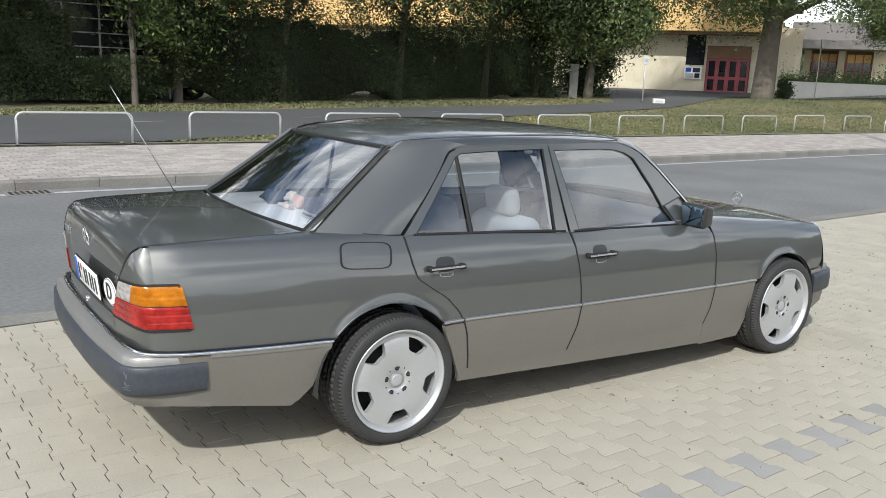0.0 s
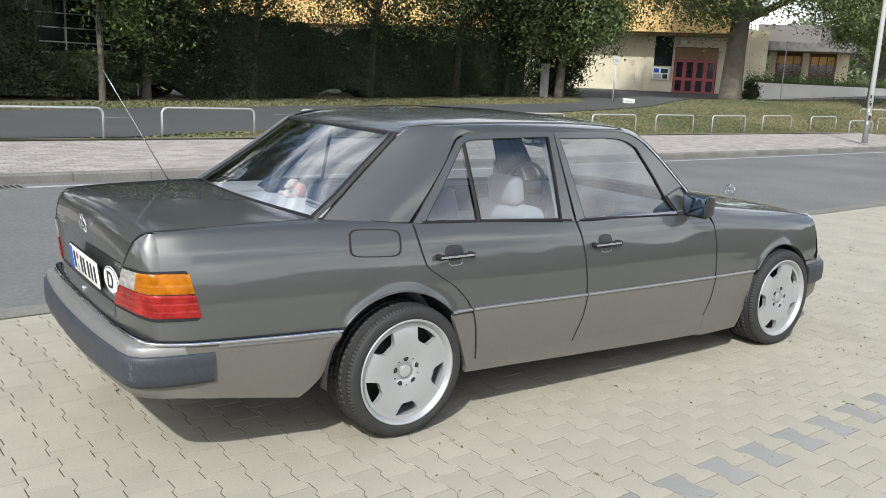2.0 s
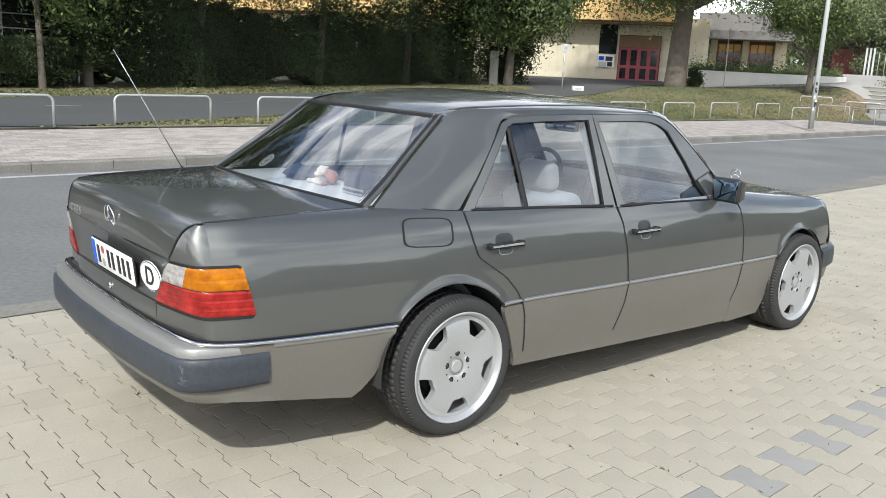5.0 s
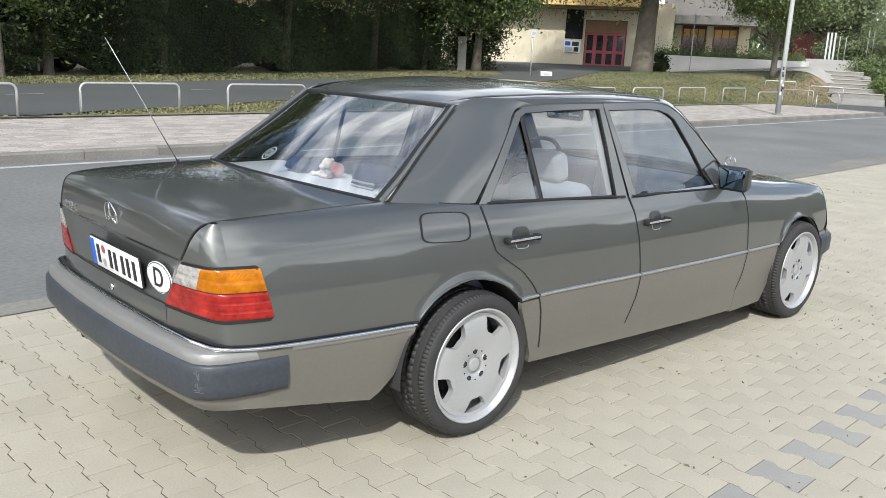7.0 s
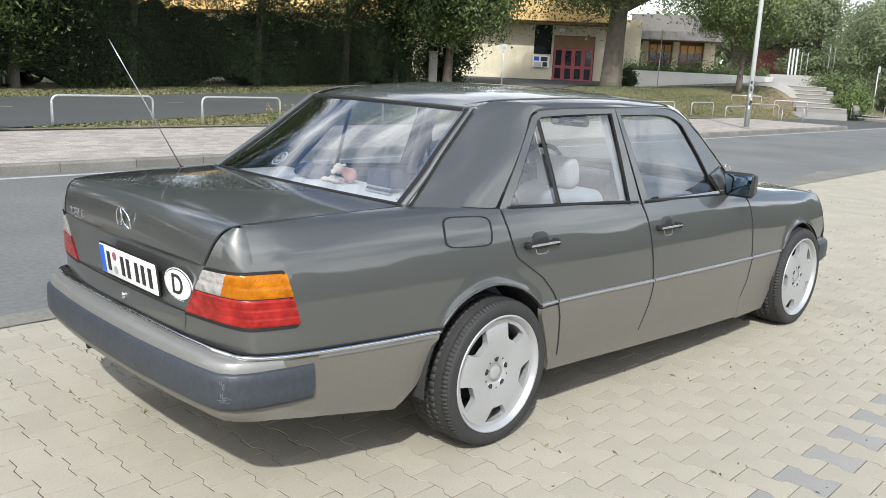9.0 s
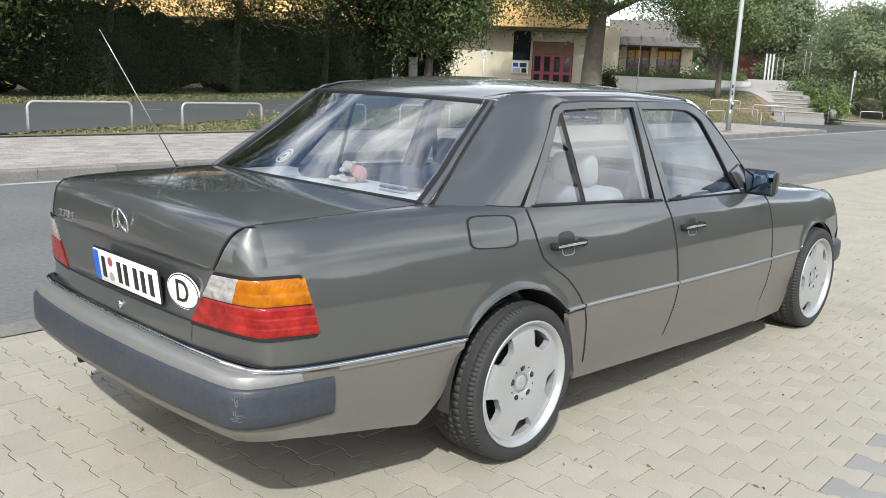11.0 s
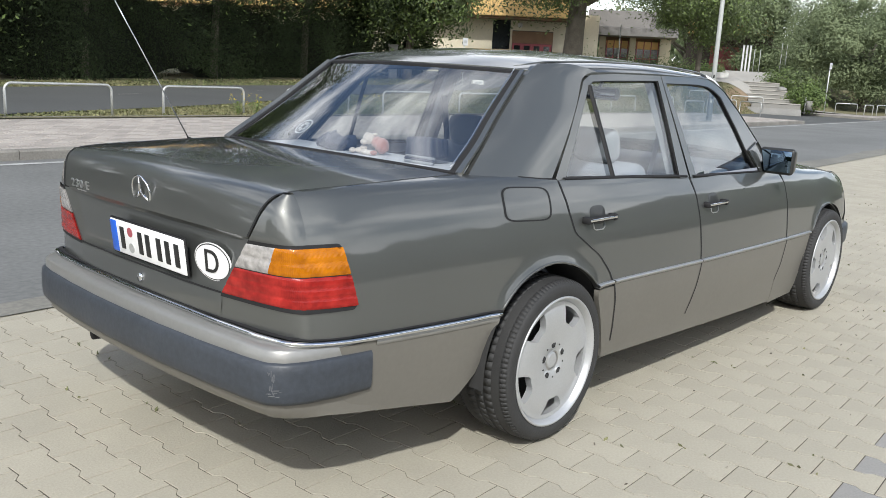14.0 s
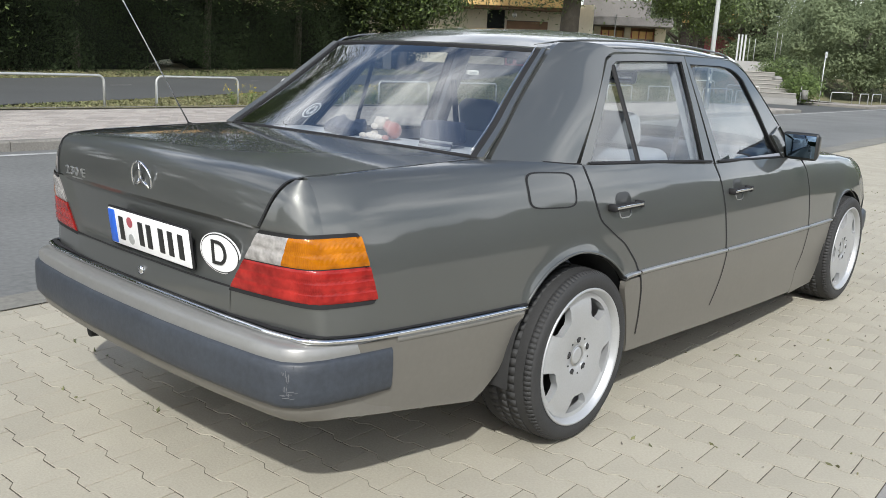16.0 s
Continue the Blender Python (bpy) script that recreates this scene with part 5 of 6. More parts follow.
first = part("hoop_rail", hoop(), "galv")
tagged(first, "low galvanised steel hoop rail at the back of the footway", "railing", "hoop rails")
spots = [(.90, 12.15), (4.05, 12.5), (7.06, 12.48), (10.15, 12.45), (13.25, 12.4), (16.3, 12.35), (19.4, 12.5), (22.4, 12.5), (25.8, 12.7), (29.0, 12.6), (31.2, 12.17), (-2.25, 12.1)]
first.matrix_basis = RT @ Matrix.Translation((spots[0][0], spots[0][1], .12))
for u, v in spots[1:]:
    copy_thing(first, RT @ Matrix.Translation((u, v, ground_z(*rd(u + 1, v)[:2]))))

for (xa, ya), (xb, yb), z in (((34.0, 14.6), (34.1, 13.3), .12), ((33.8, 13.0), (33.0, 11.75), .10), ((36.0, 16.5), (36.6, 15.3), .42), ((36.8, 14.75), (37.4, 13.45), .28),
                             ((46.38, 13.04), (47.14, 12.16), .12), ((45.73, 11.37), (47.0, 11.32), .12), ((47.63, 11.29), (49.0, 11.22), .12)):
    copy_thing(first, Matrix.Translation((xa, ya, z)) @ Matrix.Rotation(math.atan2(yb - ya, xb - xa), 4, "Z") @ Matrix.Diagonal((math.hypot(xb - xa, yb - ya) / 1.94, 1, 1, 1)))

# tall lamp pole
pole = thing("lamp_pole", "tall tapered grey steel lamp pole covered with small stickers", "lamp pole", (23.6, 9.62, .11))
part("shaft", tube([(0, 0, -.05), (0, 0, 2.0), (0, 0, 8.5)], [.085, .072, .05], 16), "polepaint", pole)
part("collar", tube([(0, 0, 0), (0, 0, .05)], .15, 16), "concrete", pole)
rr = random.Random(4)
for k in range(16):
    a, z = rr.uniform(3.2, 5.0), rr.uniform(.6, 1.9)
    rows = [[((.086 - .0045 * z) * math.cos(a + da), (.086 - .0045 * z) * math.sin(a + da), z + dz) for da in (0, .3, .6)] for dz in (0, rr.uniform(.06, .12))]
    part("pole_sticker", sheet(rows), rr.choice(("black", "black", "whitewall", "navy")), pole)


# ---- plants ----
def leaves(name, centers, mat, size, seed, parent=None, out=None):
    """Many small leaf blades at the given places, as one mesh; out: the way that they mostly face."""
    rng = np.random.default_rng(seed)
    c = np.asarray(centers, float)
    n = len(c)
    face = rng.normal(size=(n, 3))
    if out is not None:
        face = face * .55 + np.asarray(out, float)
    face /= np.linalg.norm(face, axis=1)[:, None]
    a = np.cross(face, rng.normal(size=(n, 3)))
    a /= np.linalg.norm(a, axis=1)[:, None]
    b = np.cross(face, a)
    sz = size * rng.uniform(.6, 1.3, (n, 1))
    p = np.stack([c - a * sz, c - b * sz * .45 + face * sz * .12, c + a * sz, c + b * sz * .45 + face * sz * .12], 1).reshape(-1, 3)
    me = bpy.data.meshes.new(name)
    me.from_pydata(p.tolist(), [], np.arange(4 * n).reshape(-1, 4).tolist())
    me.materials.append(M[mat])
    ob = new(name, me)
    ob.parent = parent
    return ob


def crown_points(n, center, radius, seed, clumps=40, spread=.34):
    """Leaf places in uneven clumps through a crown, and the way out of each clump."""
    rng = np.random.default_rng(seed)
    d = rng.normal(size=(clumps, 3))
    d /= np.linalg.norm(d, axis=1)[:, None]
    k = d * rng.uniform(.35, 1.0, (clumps, 1)) ** .6
    pick = rng.integers(0, clumps, n)
    off = rng.normal(size=(n, 3)) * spread * rng.uniform(.5, 1.2, (clumps, 1))[pick]
    out = off / (np.linalg.norm(off, axis=1)[:, None] + 1e-6) + .35 * d[pick] + np.array((0, 0, .35))
    return np.array(center) + (k[pick] + off) * np.array(radius), out


def tree(label, place, trunk, crown_c, crown_r, n, size, mats, seed, limbs=6, clumps=46, spread=.2):
    t = thing("tree", label, "tree", place)
    rng = random.Random(seed)
    r0, h0, lean = trunk
    bm = bmesh.new()
    pts = [(0, 0, -.3), (0, 0, .2), (lean * .3, 0, h0 * .5), (lean, 0, h0), (lean * 1.3, 0, h0 * 1.5)]
    tube(pts, [r0 * 1.3, r0 * 1.08, r0 * .92, r0 * .82, r0 * .4], 12, bm)
    for k in range(limbs):
        a = 2 * math.pi * k / limbs + rng.uniform(-.3, .3)
        l_ = rng.uniform(.5, .9)
        base = Vector((lean, 0, h0 * rng.uniform(.75, 1.2)))
        tip = base + Vector((math.cos(a) * crown_r[0] * l_, math.sin(a) * crown_r[1] * l_, crown_r[2] * rng.uniform(.1, .7)))
        mid = base.lerp(tip, .5) + Vector((0, 0, .12 * crown_r[2]))
        tube([base, mid, tip], [r0 * .45, r0 * .28, r0 * .08], 7, bm)
    part("trunk", bm, "bark", t)
    for i, mt in enumerate(mats):
        pts, out = crown_points(n // len(mats), crown_c, crown_r, seed, clumps, spread)
        pts = pts + np.random.default_rng(seed + i).normal(0, .12, pts.shape)
        leaves("crown", pts, mt, size, seed + i, t, out)
    return t


# hedge along the side road
H0, H1 = Vector((-30, 21.6, 0)), Vector((25.0, 25.2, 0))
hd = (H1 - H0).normalized()
hn = Vector((-hd.y, hd.x, 0))
hlen = (H1 - H0).length
rng = np.random.default_rng(8)
hedge = thing("hedge", "tall dense dark green hedge behind the side road", "hedge")
# uneven sheet behind the leaves, its black painting the hedge's inner shade
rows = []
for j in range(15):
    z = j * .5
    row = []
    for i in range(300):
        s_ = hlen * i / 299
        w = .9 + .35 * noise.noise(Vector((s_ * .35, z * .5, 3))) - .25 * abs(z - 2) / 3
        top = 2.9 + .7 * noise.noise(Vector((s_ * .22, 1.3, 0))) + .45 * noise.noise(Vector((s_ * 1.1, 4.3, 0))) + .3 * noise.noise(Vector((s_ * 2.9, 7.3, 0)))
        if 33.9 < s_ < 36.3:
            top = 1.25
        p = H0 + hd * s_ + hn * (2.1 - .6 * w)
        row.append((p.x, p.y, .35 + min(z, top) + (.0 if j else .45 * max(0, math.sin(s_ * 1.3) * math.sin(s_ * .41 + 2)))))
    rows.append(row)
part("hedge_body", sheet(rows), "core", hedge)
n = 230000
s_ = rng.uniform(0, hlen, n)
zz = .3 + .6 * np.maximum(0, np.sin(s_ * 1.3) * np.sin(s_ * .41 + 2)) + 3.75 * rng.uniform(0, 1, n) * (1 + .22 * np.sin(s_ * .55) * np.sin(s_ * .23 + 1))
low = (s_ > 33.9 + .25 * np.sin(zz * 5)) & (s_ < 36.3 + .25 * np.cos(zz * 4)) & (zz > 1.5)
zz = np.where(low, zz * .42, zz)
prof_w = .9 + .40 * np.sin(s_ * .9 + np.sin(s_ * .31) * 2) * np.cos(zz * .8 + s_ * .2) + .22 * np.sin(s_ * 2.7 + zz) * np.sin(zz * 2.1 + s_ * .7)
dep = 1.85 - prof_w - rng.exponential(.14, n) + rng.exponential(.25, n)
pts = np.stack([H0.x + hd.x * s_ + hn.x * dep, H0.y + hd.y * s_ + hn.y * dep, zz], 1)
lean = np.stack([.8 * np.cos(s_ * 2.7 + zz), -1.0 + .3 * np.sin(zz * 2.1), .5 + .5 * np.cos(zz * 2.1 + s_ * .7)], 1)
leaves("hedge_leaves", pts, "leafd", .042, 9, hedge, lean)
n = 120000
s_ = rng.uniform(0, hlen, n)
zz = 2.9 + 3.6 * rng.uniform(0, 1, n) ** 1.2
thick = np.sin(s_ * .83 + 1.1 * np.sin(zz * 1.3)) * np.sin(s_ * .37 + zz * .8 + 1) + .35 * np.sin(s_ * 3.1 + zz * 2.3)
keep = thick > -.32
dep = 2.4 + rng.normal(0, .55, n)
pts = np.stack([H0.x + hd.x * s_ + hn.x * dep, H0.y + hd.y * s_ + hn.y * dep, zz], 1)[keep & ~((s_ > 33.4) & (s_ < 36.8))]
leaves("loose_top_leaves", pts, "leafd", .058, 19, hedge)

for k, (x, y, h_, r) in enumerate(((-21, 22.6, 8.6, 5.0), (-14, 23.4, 8.2, 4.6), (-7, 24.0, 8.8, 4.8), (-.2, 25.0, 8.4, 4.6), (7.0, 25.6, 7.4, 3.8), (11.0, 26.0, 8.6, 4.4), (16.0, 26.0, 8.0, 4.2), (20.6, 26.4, 8.8, 4.4), (23.8, 26.8, 7.6, 3.4))):
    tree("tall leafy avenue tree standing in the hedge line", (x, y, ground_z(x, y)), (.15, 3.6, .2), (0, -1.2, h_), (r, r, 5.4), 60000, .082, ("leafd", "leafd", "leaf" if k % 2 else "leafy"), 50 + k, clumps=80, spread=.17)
tree("broad plane tree with a thick trunk on the grass mound", (33.9, 21.95, 1.1), (.50, 4.8, .3), (0, 0, 8.2), (7.0, 6.0, 4.6), 80000, .09, ("leaf", "leafy"), 21)
tree("young street tree with a slim trunk on the bank", (38.2, 17.3, 1.4), (.14, 2.2, .1), (0, 0, 4.7), (2.9, 2.9, 2.7), 42000, .07, ("leafy", "leaf"), 31)
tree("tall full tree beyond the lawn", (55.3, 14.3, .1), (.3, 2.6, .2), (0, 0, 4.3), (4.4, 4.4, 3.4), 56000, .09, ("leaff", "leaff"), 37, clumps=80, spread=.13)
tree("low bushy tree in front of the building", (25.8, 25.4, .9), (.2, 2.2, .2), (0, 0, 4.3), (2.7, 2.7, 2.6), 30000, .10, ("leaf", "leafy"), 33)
# haze over these distant trees is put into their leaf colour
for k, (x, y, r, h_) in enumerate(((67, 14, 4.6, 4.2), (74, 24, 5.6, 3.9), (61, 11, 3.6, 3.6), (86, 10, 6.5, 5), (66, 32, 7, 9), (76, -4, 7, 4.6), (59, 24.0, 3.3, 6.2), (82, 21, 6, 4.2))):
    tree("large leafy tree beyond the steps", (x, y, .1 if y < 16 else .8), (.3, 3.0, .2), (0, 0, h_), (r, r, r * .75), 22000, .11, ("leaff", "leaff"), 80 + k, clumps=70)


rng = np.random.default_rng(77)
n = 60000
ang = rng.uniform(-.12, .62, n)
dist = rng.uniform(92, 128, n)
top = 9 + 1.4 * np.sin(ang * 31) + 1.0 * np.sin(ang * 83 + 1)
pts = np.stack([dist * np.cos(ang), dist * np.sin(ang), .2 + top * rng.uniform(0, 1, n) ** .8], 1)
tagged(leaves("far_wood", pts, "leaff", .42, 78), "far wood on the horizon, its green paled for haze", "wood", kind="stuff")


def bush(label, place, r, n, mats, seed, size=.10):
    b = thing("bush", label, "bush", place)
    for i, mt in enumerate(mats):
        pts, out = crown_points(n // len(mats), (0, 0, r[2] * .8), r, seed + i, 24, .3)
        leaves("bush_leaves", pts, mt, size, seed + i, b, out)
    stems = bmesh.new()
    for k in range(7):
        a = k * .9
        tube([(0, 0, -.1), (.5 * r[0] * math.cos(a), .5 * r[1] * math.sin(a), r[2])], [.03, .01], 5, stems)
    part("stems", stems, "bark", b)
    return b


bush("rounded green bush beside the steps", (42.3, 13.2, .36), (.8, .8, .60), 6500, ("leafy", "leafy"), 5, .065)
bush("loose green bush above the steps", (48.4, 16.5, 1.0), (1.3, 1.3, .8), 6500, ("leaf", "leafy"), 6, .075)
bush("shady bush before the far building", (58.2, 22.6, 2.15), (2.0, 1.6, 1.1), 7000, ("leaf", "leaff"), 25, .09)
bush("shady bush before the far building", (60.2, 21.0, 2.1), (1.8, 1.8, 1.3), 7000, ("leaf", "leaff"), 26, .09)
bush("dark clipped bush on the lawn", (56.0, 11.6, .12), (1.0, 1.0, 1.1), 6000, ("leafd", "leaf"), 15, .075)
bush("dark bush against the cream wall", (26.9, 26.7, .9), (1.3, 1.3, 1.5), 9000, ("leafd", "leafd"), 7, .08)
bush("small dark bush beside the mound tree", (36.7, 22.7, 1.1), (.42, .42, .5), 1800, ("leafd",), 12, .07)


# small signs on posts
def sign(x, y, h_, label):
    t = thing("sign_post", label, "sign", (x, y, ground_z(x, y)))
    part("post", tube([(0, 0, -.2), (0, 0, h_)], .03, 8), "galv", t)
    part("sign_panel", box(-.16, -.045, h_ - .32, .16, -.031, h_, .005, 1), "shell", t, smooth=False)
    part("sign_mark", box(-.10, -.050, h_ - .22, .10, -.046, h_ - .10, 0), "galv", t, smooth=False)
    return t


sign(26.1, 22.3, 2.0, "small white sign on a thin steel post")
sign(45.1, 13.2, 2.6, "small white sign on a thin steel post")
stone = thing("stone_block", "whitish painted stone block beside the sign post", "stone", (26.9, 22.1, ground_z(26.9, 22.1)), rz=-35)
part("block", box(-.25, -.14, -.1, .25, .14, .22, .03, 2), "whitewall", stone)
part("dark_marks", box(-.17, -.148, .06, .17, -.141, .15), "galv", stone, smooth=False)


# lawn past the side road's mouth
flat("lawn", 47.5, 8.4, 80, 12.3, .124, "grass", "patchy lawn beyond the side road")

# yellow weeds beside the rails
for u, v, seed in ((8.8, 12.4, 1), (9.4, 12.55, 2), (11.1, 12.6, 3), (12.7, 12.6, 4), (13.4, 12.7, 5)):
    wt = thing("flowering_weed", "spindly weed with small yellow flowers beside the rail", "weed", rd(u, v, .12), "weeds by the rails")
    rr = random.Random(seed)
    bm = bmesh.new()
    heads = []
    for k in range(7):
        tip = (rr.uniform(-.16, .16), rr.uniform(-.1, .1), rr.uniform(.24, .46))
        tube([(0, 0, -.02), (tip[0] * .4, tip[1] * .4, tip[2] * .55), tip], [.005, .004, .002], 5, bm)
        heads.append(tip)
    part("stems", bm, "leafy", wt)
    pts = []
    for h_ in heads:
        pts += [(h_[0] + rr.gauss(0, .02), h_[1] + rr.gauss(0, .02), h_[2] + rr.gauss(0, .018)) for q in range(9)]
    tagged(leaves("flowers", pts, "petal", .014, seed, wt), kind="stuff")
    leaves("weed_leaves", [(rr.gauss(0, .06), rr.gauss(0, .06), rr.uniform(.02, .28)) for q in range(40)], "leafy", .03, seed, wt)

tree("slim street tree with sunlit leaves before the hedge", (5.25, 24.3, ground_z(5.25, 24.3)), (.10, 2.3, -.05), (.72, -.25, 3.0), (.5, .5, 1.4), 3600, .075, ("leafy", "leafy"), 61, limbs=3, clumps=26, spread=.2)

# unseen belt of trees closing the side away from the road, added to darken the car's reflections
rows = []
for j in range(10):
    row = []
    for i in range(161):
        a = radians(165 + 190 * i / 160)
        far = 27 + 2.0 * noise.noise(Vector((i * .17, j * .6, 2))) + .045 * (j - 4) ** 2
        top = 5.0 + 1.5 * noise.noise(Vector((i * .13, 5, 0))) + .9 * noise.noise(Vector((i * .5, 9, 0)))
        row.append((far * math.cos(a), far * math.sin(a), -.2 + top * j / 9))
    rows.append(row)
tagged(part("wall_south", sheet(rows), "leafd"), "unseen dark green tree belt added to darken the car's reflections", kind="structure")

# ---- the low public building behind the trees ----
bld = thing("building", "low cream panelled public building with an ochre fascia and red doors", "building", (41.5, 30.3, 1.13), rz=-60.0)
# local axes: x along the front (to the viewer's right), y away from the viewer
part("front_wall", box(-60, .0, -.5, 4.2, .35, 3.9), "render", bld, smooth=False)
for k in range(60):
    part("wall_panel", box(-2.45 - .5 * (k + 1) + .01, -.025, .05, -2.45 - .5 * k - .012, .0, 2.4), "render", bld, smooth=False)
part("fascia", box(-60, -1.6, 3.55, 3.0, .5, 5.6, .03, 1), "yellow", bld, "ochre fascia band", smooth=False)
part("soffit_shadow_gap", box(-60, -1.4, 3.40, 2.9, .3, 3.55), "brick", bld, smooth=False)
part("roof_edge", box(-60, -1.7, 5.6, 3.2, 12, 5.9), "roofing", bld, smooth=False)
door = new("entrance_door")
door.parent = bld
tagged(door, "red framed glazed entrance doors")
part("door_surround", box(-1.10, -.06, 0, 1.45, -.002, 2.80), "umber", door, smooth=False)
for k in range(4):
    x = -1.05 + .615 * k
    w = .60
    bm = bmesh.new()
    for a in ((x, 0, x + .11, 2.02), (x + w - .11, 0, x + w, 2.02), (x + .11, 0, x + w - .11, .16), (x + .11, 1.9, x + w - .11, 2.02), (x + .11, .80, x + w - .11, .98)):
        box(a[0], -.12, a[1], a[2], -.062, a[3], 0, 1, bm)
    part("door_frame", bm, "reddoor", door, smooth=False)
    part("door_pane", box(x + .11, -.085, .16, x + w - .11, -.07, 1.9), "window", door, smooth=False)
part("transom", box(-1.10, -.10, 2.04, 1.45, -.062, 2.76), "brick", door, smooth=False)
part("notice_board", box(-2.35, -.16, .78, -1.32, -.03, 1.52, .02, 1), "plate", bld, "white notice board with pictures", smooth=False)
for k, (a, b, c, d, mt) in enumerate(((-2.28, 1.20, -1.95, 1.45, "blue"), (-1.85, 1.18, -1.42, 1.45, "navy"), (-2.28, .85, -1.80, 1.12, "galv"), (-1.72, .85, -1.42, 1.12, "black"))):
    part("notice_picture", box(a, -.172, b, c, -.161, d), mt, bld, smooth=False)
part("dark_window", box(-2.35, -.03, 1.62, -1.25, -.003, 3.4), "window", bld, smooth=False)
part("wall_lamp", blob((-.62, -.25, 3.12), (.16, .16, .16), 2), "plate", bld, "round white wall lamp")
# wing to the side, with columns and tall windows
part("wing_wall", box(4.2, 3.0, -.5, 8.4, 3.4, 2.8), "brick", bld, smooth=False)
part("wing_end", box(8.4, 3.0, -.5, 8.7, 9, 2.8), "render", bld, smooth=False)
part("wing_roof", box(3.4, .8, 2.8, 9.0, 9, 3.35, .03, 1), "roofing", bld, smooth=False)
part("roof_upstand", box(3.4, 2.0, 3.35, 7.6, 9, 4.4, .03, 1), "roofing", bld, smooth=False)
for k in range(3):
    x = 4.4 + 1.9 * k
    part("column", box(x - .2, 2.4, -.5, x + .2, 2.95, 2.8, .02, 1), "render", bld, smooth=False)
for k in range(2):
    x = 4.4 + 1.9 * k
    part("wing_window", box(x + .22, 2.9, .7, x + 1.68, 2.98, 2.6), "window", bld, smooth=False)
    for j in range(4):
        part("window_bar", box(x + .25 + .45 * j, 2.84, .7, x + .31 + .45 * j, 2.9, 2.6), "reddoor", bld, smooth=False)
    part("window_rail", box(x + .22, 2.83, 1.5, x + 1.68, 2.89, 1.56), "reddoor", bld, smooth=False)
    # ochre strip painting the orange glow reflected in the upper panes
    part("window_blind", box(x + .22, 2.86, 2.12, x + 1.68, 2.895, 2.6), "yellow", bld, smooth=False)
pw = thing("planter_wall", "low white retaining wall with shrubs behind", "wall", (37.6, 23.5, 1.05), rz=-46)
part("wall_body", box(0, 0, -.6, 7.9, .3, .92, .02, 1), "whitewall", pw, smooth=False)
rng = np.random.default_rng(3)
n = 12000
pts = np.stack([rng.uniform(0, 7.9, n), rng.uniform(.4, 1.6, n), .75 + rng.gamma(2, .11, n) * (1 + .5 * np.sin(rng.uniform(0, 6, n)))], 1)
leaves("shrubs", pts, "leafy", .06, 4, pw, np.tile((0, -.6, .8), (n, 1)))
# parked vehicles glimpsed under the hedge
def far_car(x, y, rz, mat, label):
    c = thing("parked_car", label, "car", (x, y, ground_z(x, y)), "cars behind the hedge", rz)
    side = ((-2.1, .35), (-2.15, .75), (-1.75, .92), (-1.1, .95), (-.6, 1.42), (.75, 1.45), (1.35, .98), (2.0, .88), (2.15, .6), (2.1, .35))
    bm = sheet([[(px_, w, pz) for px_, pz in side] for w in (-.85, -.82, .82, .85)])
    for w in (-.85, .85):
        bm.faces.new([bm.verts.new((px_, w, pz)) for px_, pz in side])
    part("car_body", bm, mat, c, smooth=False)
    for w in (-.86, .86):
        bm = bmesh.new()
        bm.faces.new([bm.verts.new((px_, w, pz)) for px_, pz in ((-.95, .98), (-.55, 1.36), (.7, 1.38), (1.15, 1.0))])
        lip(bm, (0, -.01 if w > 0 else .01, 0))
        part("side_window", bm, "window", c, smooth=False)
        for wx in (-1.3, 1.35):
            bm = ring(((0, -.1), (.30, -.1), (.31, -.06), (.31, .06), (.30, .1), (0, .1)), 20)
            bmesh.ops.transform(bm, matrix=Matrix.Translation((wx, w * .9, .31)), verts=bm.verts)
            part("car_wheel", bm, "tyre", c)
    return c


for x, y, rz, mat, label in ((-1.5, 27.2, 6, "carwhite", "white parked car behind the hedge"), (3.4, 27.0, 4, "galv", "silver parked car behind the hedge"), (9.2, 27.6, 5, "carwhite", "white parked car behind the hedge"), (15.2, 28.0, 3, "carwhite", "white parked car behind the hedge"), (20.2, 28.2, 5, "galv", "silver parked car behind the hedge")):
    far_car(x, y, rz, mat, label)

# worn bare earth on the bank beside the steps
rows = []
for i in range(13):
    row = []
    for k in range(48):
        a = 2 * math.pi * k / 48
        r = (i / 12) * (1 + .30 * math.sin(2 * a + 1) + .16 * math.sin(5 * a))
        px_, py_ = 38.6 + 3.0 * r * math.cos(a) - .5 * r * math.sin(a), 15.75 + 1.25 * r * math.sin(a)
        row.append((px_, py_, ground_z(px_, py_) + .03 * (1 - i / 12)+ .004))
    rows.append(row)
tagged(part("worn_earth", sheet(rows, closed=True), "soil"), "worn patch of bare brown earth on the bank", kind="structure")

rows = []
for k in steps(-1.5, 14, 46):
    d0, d1 = ip(k, (7.8, 8.4), (.05, -5.0)), ip(k, (-1.5, 6, 9, 14), (1.3, 1.5, 2.3, 1.5))
    row = []
    for j in range(15):
        d = d0 + (d1 - d0) * j / 14
        px_, py_ = 37.6 + .695 * k - .719 * d, 23.5 - .719 * k - .695 * d
        row.append((px_, py_, ground_z(px_, py_) + .03))
    rows.append(row)
tagged(part("plaza_path", sheet(rows), "plaza"), "pale concrete path along the white wall to the steps", kind="structure")

